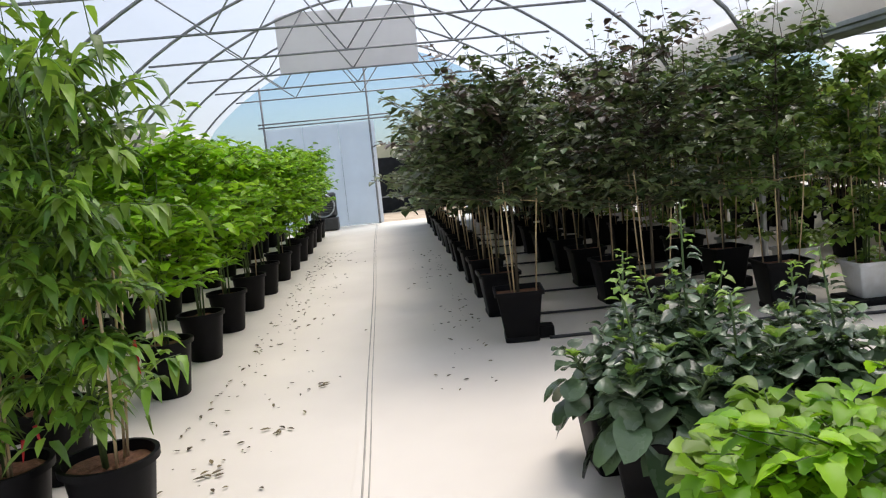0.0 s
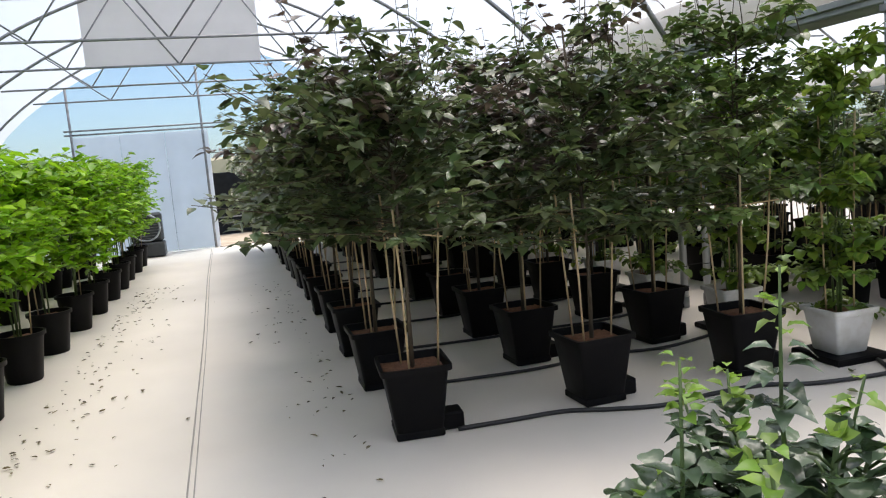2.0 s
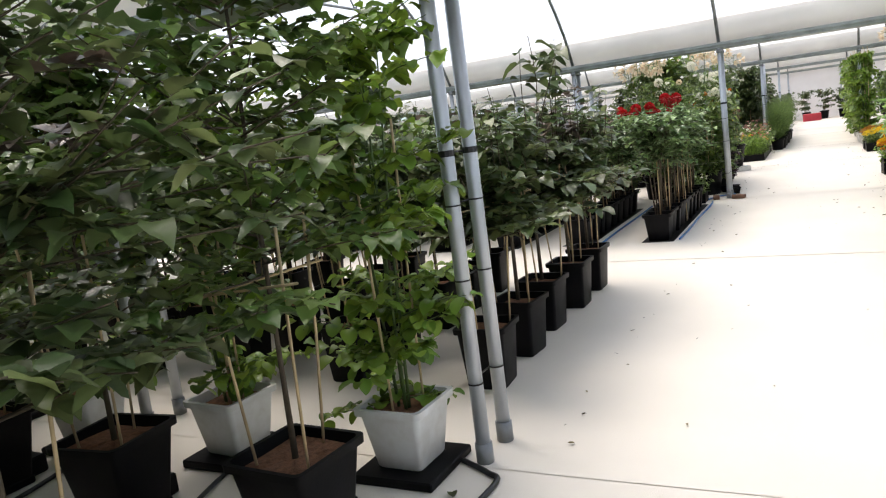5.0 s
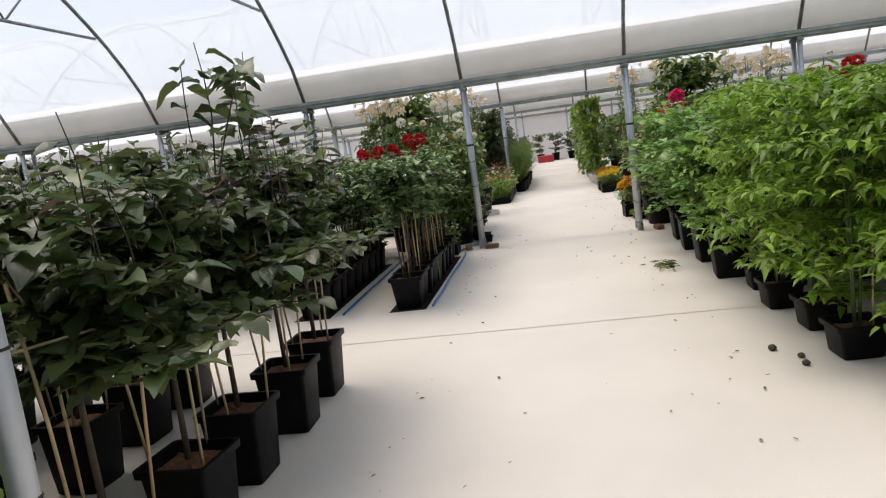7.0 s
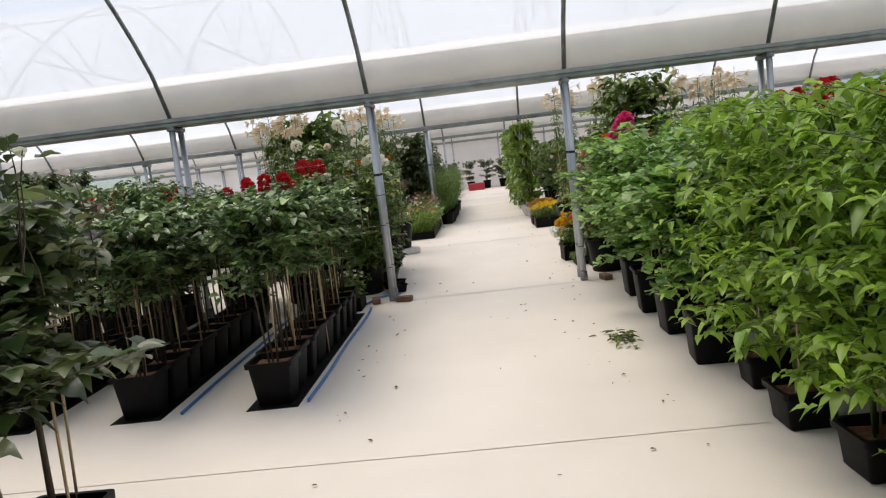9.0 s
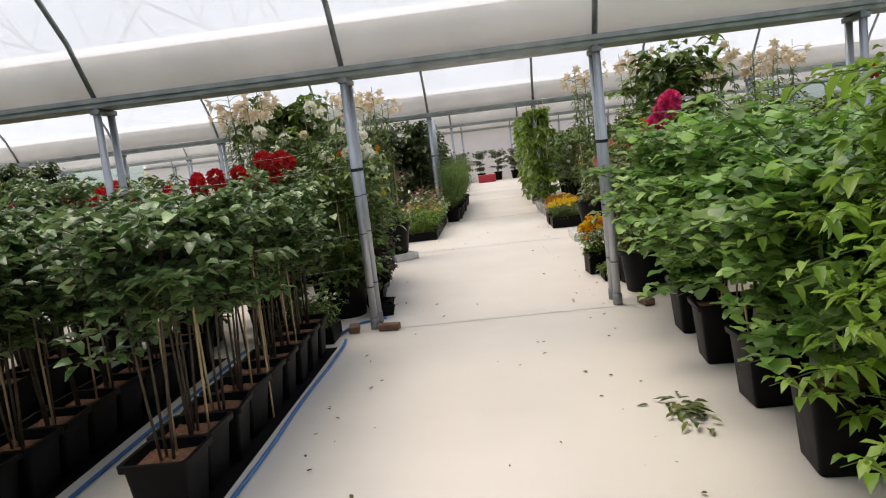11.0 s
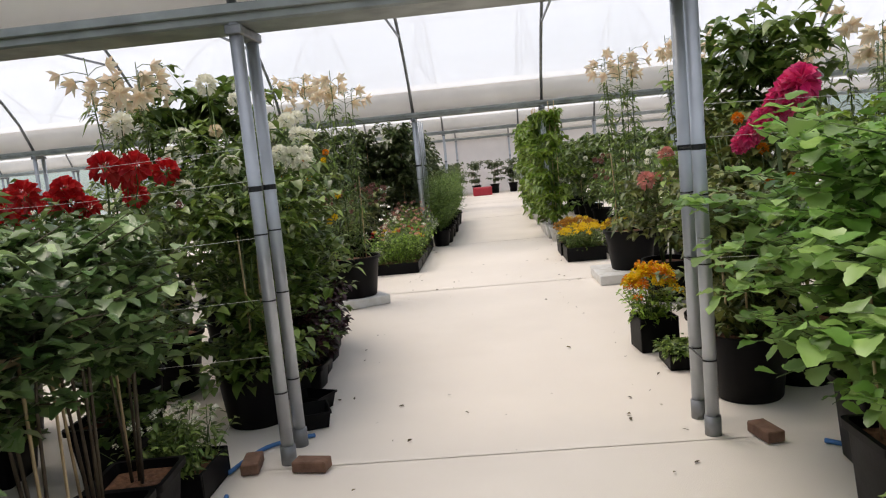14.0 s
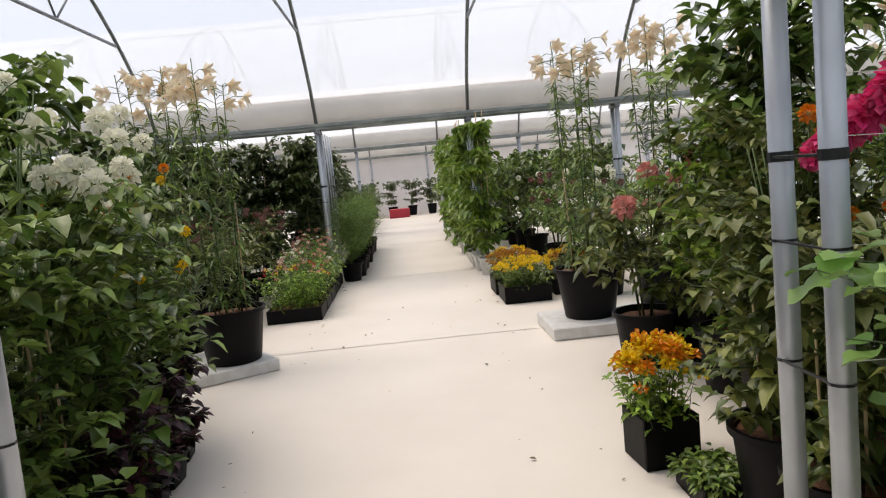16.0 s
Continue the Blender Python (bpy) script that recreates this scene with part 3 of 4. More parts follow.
# block of staked trees in black square pots beside the first aisle
places = [(x + J(.02), y + J(.02)) for y in [6.38 + 1.11 * k for k in range(13)] for x in (1.03, 2.25, 3.44)]
GREENER = [p for p in places if p[0] > 3 and p[1] < 9]
TREE = dict(nb=66, per=29, ll=0.105, lw=0.078)
spread([standard_tree(2.8 + .1 * k, 0.74, "leaf_forest", nb=60, per=26, ll=0.10, lw=0.082, bottom=1.05, whips=0.7, bronze=0.05) for k in range(2)], GREENER, False, True,
       "green-leaved young tree on bamboo canes in a black square pot", "potted tree", "staked trees in rows")
EDGE = [p for p in places if p[0] < 1.5]
spread([standard_tree(2.72, 1.08, bottom=1.2, whips=0.6, **{**TREE, "nb": 78}) for k in range(2)], EDGE[:3], False, True,
       "wide dark-leaved young tree on bamboo canes in a black square pot", "potted tree", "staked trees in rows")
spread([standard_tree(2.68 + 0.1 * k, 1.12, bottom=0.98, whips=0.6, detail=False, **{**TREE, "nb": 78}) for k in range(3)], EDGE[3:], False, True,
       "wide dark-leaved young tree on bamboo canes in a black square pot", "potted tree", "staked trees in rows")
spread([standard_tree(2.68 + 0.1 * k, 0.84 + 0.04 * k, bottom=1.05, whips=0.6, **TREE) for k in range(3)], [p for p in places if p not in GREENER + EDGE and p[1] < 9.2], False, True,
       "dark-leaved young tree on bamboo canes in a black square pot", "potted tree", "staked trees in rows")
spread([standard_tree(2.66 + 0.1 * k, 0.88 + 0.04 * k, bottom=0.82, whips=0.55, detail=False, **TREE) for k in range(3)], [p for p in places if p not in GREENER + EDGE and p[1] > 9.2], False, True,
       "dark-leaved young tree on bamboo canes in a black square pot", "potted tree", "staked trees in rows")

# vines in white square pots near the gutter post
vines = [leafy_bush("potted_vine", 2.3, 0.52, "leaf_vine", 74, 20, 0.085, 0.08, 0.28, 0.5, (0.36, 0.26, 0.33), True, 2, "white_pot", shape=SPOON) for _ in range(2)]
WHITE = [(4.22, 6.3), (4.16, 7.42), (4.1, 8.6), (4.2, 9.8), (4.1, 11.0), (4.2, 12.2), (4.15, 13.4), (4.2, 14.6), (4.1, 15.8), (4.2, 17.0)]
far_vines = [leafy_bush("potted_vine", 2.3, 0.52, "leaf_vine", 74, 20, 0.085, 0.08, 0.28, 0.5, (0.36, 0.26, 0.33), True, 2, "white_pot", detail=False)]
spread(far_vines, [(x, y, 0.05) for x, y in WHITE[4:]], True, True, "green climbing vine in a white square plastic pot", "potted vine", "vines in white pots")
spread(vines, [(x, y, 0.05) for x, y in WHITE[:4]], True, True, "green climbing vine in a white square plastic pot", "potted vine", "vines in white pots")
for x, y in WHITE:
    g = Geo()
    g.box((0, 0, 0.025), (0.46, 0.46, 0.048), 0, 0.008)
    t = g.obj("pot_tray", "black")
    t.location = (x, y, 0)
    tagged(t, "square black plastic tray under a white pot", "tray", "trays under white pots")

# pepper bushes along the first aisle, opposite side
places = [(x + J(.05), y + J(.05)) for y in [5.85 + 1.2 * k for k in range(12)] for x in (-1.92, -3.0, -4.1)]
PEPPER = dict(leaf="leaf_lime", nb=70, per=18, ll=0.115, lw=0.088, low=0.75, droop=0.3, pot_args=(0.42, 0.3, 0.45), stakes=1, stake_top=1.0, shape=BROAD)
spread([leafy_bush("pepper_bush", 2.07 + 0.1 * k, 0.66, **PEPPER) for k in range(3)], [p for p in places if p[0] > -2.5], True, False,
       "bright green pepper bush in a round black pot", "pepper bush", "pepper bushes in rows")
spread([leafy_bush("pepper_bush", 2.1 + 0.1 * k, 0.66, detail=False, **PEPPER) for k in range(2)], [p for p in places if p[0] < -2.5], True, False,
       "bright green pepper bush in a round black pot", "pepper bush", "pepper bushes in rows")
places = [(-1.42, 3.36), (-1.92, 3.4), (-2.1, 4.35), (-2.75, 4.5), (-2.8, 5.2), (-2.6, 3.5), (-3.4, 4.4)]
spread([leafy_bush("chili_plant", 2.3 + 0.1 * k, 0.48, "leaf_pepper", 74, 20, 0.11, 0.055, 0.62, 0.9, (0.42, 0.3, 0.45), stakes=3, sag=0.12, stake_top=1.3, whips=7, splay=0.22) for k in range(3)], places, True, False,
       "tall chili plant with drooping leaves on canes in black pot", "chili plant", "chili plants")


# broad grey-green leafy plants at the turn of the aisle
def kale(stalks=((0.05, 0.1, 1.0),), crown=0.72, n=26):
    """A bolting kale: a crown of big drooping round leaves and flowering stalks above it."""
    th = new("leafy_kale")
    pot(th, 0.38, 0.29, 0.36, square=True)
    stems, leaves = Geo(), Geo()
    for k in range(4):
        a = k * math.tau / 4 + J(.5)
        q = U(0.10, 0.24)
        base = Vector((0.05 * math.cos(a), 0.05 * math.sin(a), 0.3))
        tip = Vector((q * math.cos(a), q * math.sin(a), crown * U(0.85, 1.1)))
        stems.tube([base, base.lerp(tip, .5) + Vector((J(.02), J(.02), 0)), tip], 0.014, 6, 0, 0.008)
        for i in range(n):
            t = (i + rng.random()) / n
            p = base.lerp(tip, 0.08 + 0.92 * t)
            turn = i * 2.4 + J(.4)
            ld = Vector((math.cos(turn), math.sin(turn), 0.05 + 0.75 * t)).normalized()
            s = (1.15 - 0.62 * t) * U(.85, 1.15)
            e = p + ld * 0.13 * s
            stems.tube([p, p.lerp(e, .6) + Vector((0, 0, .012)), e], 0.0045, 4)
            old = 1 if t < 0.14 and rng.random() < 0.06 else 0
            leaves.leaf(e, ld, Vector((J(.35), J(.35), 1)), 0.16 * s, 0.155 * s, U(-.05, .3), U(0.15, 0.6) + 1.1 * (1 - t) ** 2.2, old, True, SPOON)
        for i in range(8):
            ld = rand_dir(0.3, 0.9)
            leaves.leaf(tip + ld * 0.01, ld, Vector((J(.4), J(.4), 1)), U(.05, .09), U(.03, .05), 0.25, 0.2, 2)
    for x, y, h in stalks:
        foot = Vector((x * 0.4, y * 0.4, 0.45))
        top = Vector((x, y, h))
        mid = foot.lerp(top, .5) + Vector((J(.02), J(.02), 0))
        stems.tube([foot, mid, top], 0.009, 6, 0, 0.004)
        for i in range(38):
            t = rng.random() ** 0.8
            p = foot.lerp(mid, t * 2) if t < .5 else mid.lerp(top, t * 2 - 1)
            ld = rand_dir(0.2, 0.5)
            s = 1.25 - 0.85 * t
            leaves.leaf(p + ld * 0.02, ld, Vector((J(.3), J(.3), 1)), 0.135 * s, 0.085 * s, 0.2, U(.2, .8), 2 if t > 0.75 else 0, True, OVATE)
    return finish(th, stems, leaves, ["leaf_grey", "leaf_yellowed", "leaf_bright"], "stem")


KALE = [kale(((.12, .10, 1.08),), 0.70), kale(((-.02, .02, 1.30), (.14, -.1, 1.0)), 0.78), kale(((.1, .12, 0.92), (-.05, .16, 0.88)), 0.62, 22), kale(((.0, .1, 0.95),), 0.72)]
for k, x, y, rz in ((0, 1.03, 3.58, 0), (1, 1.48, 3.64, 0), (2, 1.42, 3.86, 0), (3, 2.0, 3.5, 0)):
    KALE[k].matrix_basis = pose(x, y, 0, 0, 0, rz)
    tagged(KALE[k], "grey-green bolting kale with large drooping leaves in a black pot", "kale plant", "kale plants")
for k, x, y, rz in ((3, 1.52, 3.14, 120), (0, 1.98, 3.06, 75), (0, 1.1, 3.1, 140)):
    copy_thing(KALE[k], pose(x, y, 0, 0, 0, rz))
spread([leafy_bush("basil_plant", 0.98, 0.38, "leaf_lime", 60, 14, 0.085, 0.066, 0.32, 0.4, (0.36, 0.28, 0.34), True, 0, shape=TOOTHED) for _ in range(2)],
       [(1.12, 1.75), (1.62, 1.85), (2.1, 1.8), (1.0, 1.1), (1.8, 1.2)], True, True, "bright green leafy herb in a black square pot", "herb plant", "leafy herbs")

spread([leafy_bush("broad_greens", 0.76, 0.32, "leaf_bright", 30, 10, 0.13, 0.115, 0.3, 0.5, (0.34, 0.27, 0.3), True, 0, shape=SPOON) for _ in range(2)],
       [(1.22, 2.4), (1.72, 2.42), (2.25, 2.45)], True, True, "broad-leaved salad greens in a black square pot", "salad greens", "broad salad greens")

# second bay: taller trees behind the gutter post
ROW2 = [(x + J(.02), y + J(.04)) for y in (6.4, 7.45, 8.5, 9.6, 10.7) for x in (5.46, 6.1, 6.76, 7.42, 8.08)]
BAY2 = dict(leaf="leaf_dark", nb=52, per=25, ll=0.115, lw=0.092, bottom=0.95, box=False, size=(0.33, 0.26, 0.42), bronze=0.12)
spread([standard_tree(1.95 + 0.13 * k, 0.66, whips=0.6, **BAY2) for k in range(2)], ROW2[:2] + ROW2[4:10], True, True,
       "dark-leaved young tree tied to canes in a black pot", "potted tree", "trees behind the gutter post")
spread([standard_tree(1.98 + 0.12 * k, 0.66, whips=0.6, detail=False, **BAY2) for k in range(2)], ROW2[10:], True, True,
       "dark-leaved young tree tied to canes in a black pot", "potted tree", "trees behind the gutter post")
spread([standard_tree(2.05, 0.66, whips=0.6, leader=1.0, **BAY2)], ROW2[2:4], True, True,
       "dark-leaved young tree with long upright shoots in a black pot", "potted tree", "trees behind the gutter post")
spread([leafy_bush("young_tree", 2.3 + .1 * k, 0.62, "leaf_vine", 60, 20, 0.11, 0.085, 0.38, 0.4, (0.33, 0.26, 0.42), True, 1, "black", "bark", detail=False) for k in range(2)],
       [(x + J(.06), y + J(.06)) for y in (11.9, 13.1, 14.3, 15.5, 16.7) for x in (5.4, 6.4, 7.4, 8.4, 9.4)], True, True,
       "yellow-green leafy young tree in a black square pot", "potted tree", "young trees deep in the bay")


# beds of pots on trays with a blue pipe
def row_plant(tall, detail=True):
    return leafy_bush("row_plant", tall, 0.40, "leaf_bed", 44, 19, 0.08, 0.068, 0.85, 0.35, (0.33, 0.25, 0.34), True, 1, "black", "bark", 0.03, 1.2, shape=BROAD, detail=detail)


BEDS = [6.24, 7.28, 8.3, 9.3, 10.3, 11.3, 12.3]
spread([row_plant(1.75 + 0.08 * k, False) for k in range(3)], [(10.63 + 0.352 * k, y + J(.015)) for y in BEDS[2:] for k in range(9)], True, True,
       "dark green bushy plant with canes in a black pot", "potted plant", "bed of potted plants on trays")
spread([row_plant(1.5 + 0.06 * k) for k in range(4)], [(10.63 + 0.352 * k, y + J(.015)) for y in BEDS[:2] for k in range(9)], True, True,
       "dark green bushy plant with canes in a black pot", "potted plant", "bed of potted plants on trays")
for y in BEDS:
    g = Geo()
    g.box((0, 0, 0.02), (3.25, 0.40, 0.04), 0, 0.006)
    t = tagged(g.obj("bed_tray", "black"), "long black tray under a row of pots", "tray", "long bed trays")
    t.location = (12.05, y, -0.036)

# right-hand bushes along the main aisle
NETTLE = dict(leaf="leaf_cool", nb=92, per=19, ll=0.092, lw=0.09, low=0.5, droop=0.28, pot_args=(0.36, 0.29, 0.42), square=True, stakes=2, sag=0.05, stake_top=1.0, fold=0.12, shape=TOOTHED)
spread([leafy_bush("leafy_bush", 1.46 + 0.08 * k, 0.62, **NETTLE) for k in range(3)],
       [(x + J(.03), y + J(.02)) for y in (2.97,) for x in (10.62, 11.5, 12.36, 13.16)], True, True,
       "bright green leafy bush in a black square pot", "potted bush", "leafy bushes by the main aisle")
spread([leafy_bush("leafy_bush", 1.5 + 0.08 * k, 0.62, detail=False, **NETTLE) for k in range(2)],
       [(x + J(.03), y + J(.02)) for y in (2.05, 1.1, 0.15) for x in (10.62, 11.5, 12.36, 13.16)] + [(13.85, 1.75)], True, True,
       "bright green leafy bush in a black square pot", "potted bush", "leafy bushes by the main aisle")
spread([leafy_bush("leafy_bush", 1.5, 0.82, **{**NETTLE, "nb": 120, "low": 0.42})], [(13.75, 2.75)], True, True,
       "wide bright green leafy bush spilling past the gutter post", "potted bush", "leafy bushes by the main aisle")
TOMATO = dict(leaf="leaf_bright", nb=92, per=24, ll=0.09, lw=0.05, low=0.36, droop=0.6, pot_args=(0.3, 0.25, 0.22), square=True, stakes=1, sag=0.14, stake_top=1.2)
for detail, rows in ((True, [(7.9, 2.88), (8.6, 2.88), (9.3, 2.88), (9.95, 2.88), (7.4, 2.5)]), (False, [(x, y) for y in (1.95, 1.0) for x in (7.9, 8.6, 9.3, 9.95)] + [(7.3, 1.6)])):
    spread([leafy_bush("tomato_plant", 1.8 + 0.1 * k, 0.66, detail=detail, **TOMATO) for k in range(2)], [(x + J(.05), y + J(.05)) for x, y in rows], True, True,
           "light green tomato-like plant in a black square pot", "tomato plant", "tomato-like plants by the main aisle")

# ripe chillies on the chili plants
for th in [o for o in scene.objects if o.name.split(".")[0] == "chili_plant"][:3]:
    for k in range(5):
        g = Geo()
        a, z = U(0, math.tau), U(0.55, 1.2)
        p = Vector((math.cos(a) * U(.15, .35), math.sin(a) * U(.15, .35), z))
        g.tube([p, p + Vector((.004, .004, -.03)), p + Vector((.0, .01, -.07)), p + Vector((.008, .012, -.10))], 0.011, 6, 0, 0.002)
        g.obj("chilli", "red" if k < 3 else "leaf_bright", th, True)


# ---- end of the first bay: board, cooler, hanging panel, things outside ----
def boxed(name, c, s, mat, label, category, bevel=0.006, group="", kind=""):
    g = Geo()
    g.box((0, 0, s[2] / 2), s, 0, bevel)
    ob = g.obj(name, mat)
    ob.location = c
    return tagged(ob, label, category, group, kind)


board = new("door_1")
board.location = (-1.86, 21.9, 0)
for x in (-1.05, 0.0, 1.05):
    g = Geo()
    g.box((x, 0, 1.53), (1.04, 0.05, 3.0), 0, 0.006)
    g.obj("door_board", "panel", board)
for x, z0, z1 in ((-1.6, 0, 4.3), (1.45, 0, 4.6)):
    g = Geo()
    g.tube([(x, -0.05, z0), (x, -0.05, (z0 + z1) / 2), (x, -0.05, z1)], 0.03, 8)
    g.obj("door_post", "steel_dark", board, True)
for z in (3.08, 3.18):
    g = Geo()
    g.tube([(-1.75, -0.06, z), (0, -0.06, z), (2.2, -0.06, z)], 0.022, 8)
    g.obj("door_rail", "steel_dark", board, True)
tagged(board, "large white sliding board door in a steel frame", "door", kind="structure")

cooler = new("air_cooler")
cooler.location = (-1.95, 21.05, 0)
g = Geo()
g.box((0, 0, 0.19), (0.78, 0.5, 0.34), 0, 0.02)
g.obj("tank", "cooler", cooler)
g = Geo()
g.box((0, 0.06, 0.72), (0.74, 0.34, 0.70), 0, 0.05)
g.obj("housing", "cooler", cooler)
g = Geo()
ring = [(math.cos(k * math.tau / 28) * 0.32, -0.13, 0.72 + math.sin(k * math.tau / 28) * 0.32) for k in range(29)]
g.tube(ring, 0.025, 6)
g.obj("fan_ring", "steel", cooler, True)
for k in range(9):
    z = 0.72 + (k - 4) * 0.065
    w = math.sqrt(max(0.001, 0.32 ** 2 - (z - 0.72) ** 2))
    g = Geo()
    g.tube([(-w, -0.135, z), (0, -0.145, z), (w, -0.135, z)], 0.005, 4)
    g.obj("grille_bar", "steel_dark", cooler)
for x in (-0.3, 0.3):
    g = Geo()
    g.tube([(x, -0.15, 0.03), (x, 0.15, 0.03)], 0.03, 8)
    g.obj("caster", "black", cooler)
tagged(cooler, "dark portable air cooler with a round fan grille", "air cooler")

hang = new("hanging_panel")
hang.location = (-0.57, 15.86, 3.74)
g = Geo()
g.box((0, 0, 0.62), (2.9, 0.04, 1.24), 0, 0.006)
g.obj("sheet", "grey_panel", hang)
for x in (-1.3, 1.3):
    g = Geo()
    g.tube([(x, -0.02, 1.2), (x, -0.02, 1.3), (x * 0.96, -0.02, 1.36)], 0.004, 4)
    g.obj("hanger_wire", "steel_dark", hang)
tagged(hang, "white rectangular panel hung from the roof trusses", "panel")

# plain sheet added outside to keep the view through the doorway dark
boxed("backdrop", (3.0, 27.0, -0.03), (12.0, 0.08, 2.0), "dark_opening", "plain dark sheet added beyond the doorway", "fence", 0.01, kind="structure")
g = Geo()
g.tube([(0.9 - 1.2, 21.95, 0.75), (1.0, 21.95, 0.76), (2.2, 21.95, 0.75)], 0.02, 6)
tagged(g.obj("gate_bar", "steel_dark", None, True), "thin dark metal bar across the doorway", "bar")

# ---- hoses, pipes, bricks, debris ----
def hose(name, pts, r, mat, label, category):
    g = Geo()
    out = []
    P = [Vector(p) for p in pts]
    for i in range(len(P) - 1):
        p0, p1, p2, p3 = P[max(0, i - 1)], P[i], P[i + 1], P[min(len(P) - 1, i + 2)]
        for k in range(8):
            t = k / 8
            out.append(0.5 * ((2 * p1) + (p2 - p0) * t + (2 * p0 - 5 * p1 + 4 * p2 - p3) * t * t + (3 * p1 - p0 - 3 * p2 + p3) * t ** 3))
    out.append(P[-1])
    g.tube(out, r, 7)
    return tagged(g.obj(name, mat, None, True), label, category)


hose("irrigation_hose", [(1.25, 6.24, .016), (1.6, 6.22, .016), (1.95, 6.2, .016), (2.24, 6.08, .016), (2.55, 5.99, .016), (2.95, 6.02, .016), (3.3, 6.0, .016), (3.62, 5.86, .016), (4.12, 5.80, .016), (4.22, 5.88, .016), (4.32, 6.06, .016)], 0.015, "hose", "black irrigation hose lying on the white floor", "hose")
for k in range(1, 9):
    y = 6.05 + 1.17 * k
    hose("irrigation_hose", [(1.3, y + .03, .016), (1.7, y + J(.04), .016), (2.2, y - .05, .016), (2.8, y + J(.04), .016), (3.3, y - .06, .016), (3.9, y + J(.1), .016), (4.3, y + 0.1, .016)], 0.013, "hose", "black irrigation hose lying on the white floor", "hose")
hose("blue_pipe", [(10.5, 5.98, .018), (11.3, 5.97, .018), (12.2, 5.985, .018), (13.0, 5.97, .018), (13.65, 5.98, .018), (13.85, 6.0, .018)], 0.013, "blue", "blue water pipe along the bed of pots", "pipe")
hose("blue_pipe", [(10.5, 6.95, .018), (11.6, 6.96, .018), (12.8, 6.95, .018), (13.8, 6.96, .018)], 0.013, "blue", "blue water pipe along the bed of pots", "pipe")
hose("blue_pipe", [(14.15, 6.1, .016), (14.5, 5.98, .016), (14.65, 5.72, .016)], 0.013, "blue", "short blue water pipe by the gutter posts", "pipe")
hose("blue_pipe", [(14.05, 2.9, .016), (13.9, 2.72, .016), (13.8, 2.5, .016)], 0.013, "blue", "short blue water pipe by the gutter posts", "pipe")

for x, y, a in ((14.22, 5.98, 8), (14.15, 5.62, 80), (14.18, 3.15, 12), (24.0, 3.2, 5), (24.0, 5.9, 15)):
    g = Geo()
    g.box((0, 0, 0.033), (0.20, 0.10, 0.062), 0, 0.006)
    b = tagged(g.obj("brick", "brick"), "brown fired brick lying at a post foot", "brick", "bricks at post feet")
    b.matrix_basis = pose(x, y, 0.003, 0, 0, a)

g = Geo()
for _ in range(420):
    if rng.random() < 0.75:
        x, y = -1.55 + abs(rng.gauss(0, 0.38)), U(2.6, 15)
    else:
        x, y = 0.75 - abs(rng.gauss(0, 0.3)), U(5, 14)
    d = rand_dir(0.15, 0.05)
    s = U(0.02, 0.06)
    g.leaf(Vector((x, y, 0.008)), d, Vector((J(.3), J(.3), 1)), s, s * U(0.3, 0.6), 0.3, -0.1)
for x, y in ((-0.75, 5.6), (-0.9, 4.7), (-1.2, 4.1), (-1.25, 3.2), (-1.1, 3.0), (-1.35, 3.5)):
    for k in range(5):
        g.leaf(Vector((x + J(.06), y + J(.06), 0.01)), rand_dir(0.1), Vector((0, 0, 1)), U(.05, .10), 0.025, 0.3, -0.05)
tagged(g.obj("fallen_leaves", "dead"), "dry fallen leaf litter on the white floor", "leaf litter", kind="stuff")
g = Geo()
for _ in range(46):
    g.leaf(Vector((11.35 + rng.gauss(0, .11), 3.5 + rng.gauss(0, .06), U(0.008, 0.045))), rand_dir(0.2), Vector((J(.4), J(.4), 1)), U(.06, .12), U(.025, .045), 0.3, 0.1)
tagged(g.obj("plant_trimmings", "leaf_olive"), "small heap of wilted plant trimmings on the floor", "trimmings", kind="stuff")
g = Geo()
for _ in range(190):
    x, y = U(4.5, 24), U(3.5, 5.7)
    if rng.random() < 0.6:
        y = rng.choice((3.45 + abs(rng.gauss(0, .2)), 5.75 - abs(rng.gauss(0, .2))))
    s = U(0.012, 0.045)
    g.leaf(Vector((x, y, 0.006)), rand_dir(0.15, 0.05), Vector((J(.3), J(.3), 1)), s, s * U(.25, .6), 0.3, -0.1)
tagged(g.obj("floor_crumbs", "dead"), "dark crumbs of leaf and soil on the floor", "leaf litter", kind="stuff")

for z in (0.62, 0.95, 1.3, 1.62, 1.8):
    hose("trellis_string", [(14.33, 5.8, z), (14.33, 7.0, z - 0.03), (14.33, 8.2, z), (14.33, 9.4, z - .03), (14.33, 10.6, z)], 0.0013, "white_pot", "thin white trellis string between gutter posts", "string")

for z in (0.95, 1.3, 1.62, 1.8):
    hose("trellis_string", [(14.45, 3.3, z), (14.46, 2.1, z - 0.03), (14.45, 0.9, z), (14.46, -0.3, z - .03), (14.45, -1.5, z)], 0.0013, "white_pot", "thin white trellis string between gutter posts", "string")


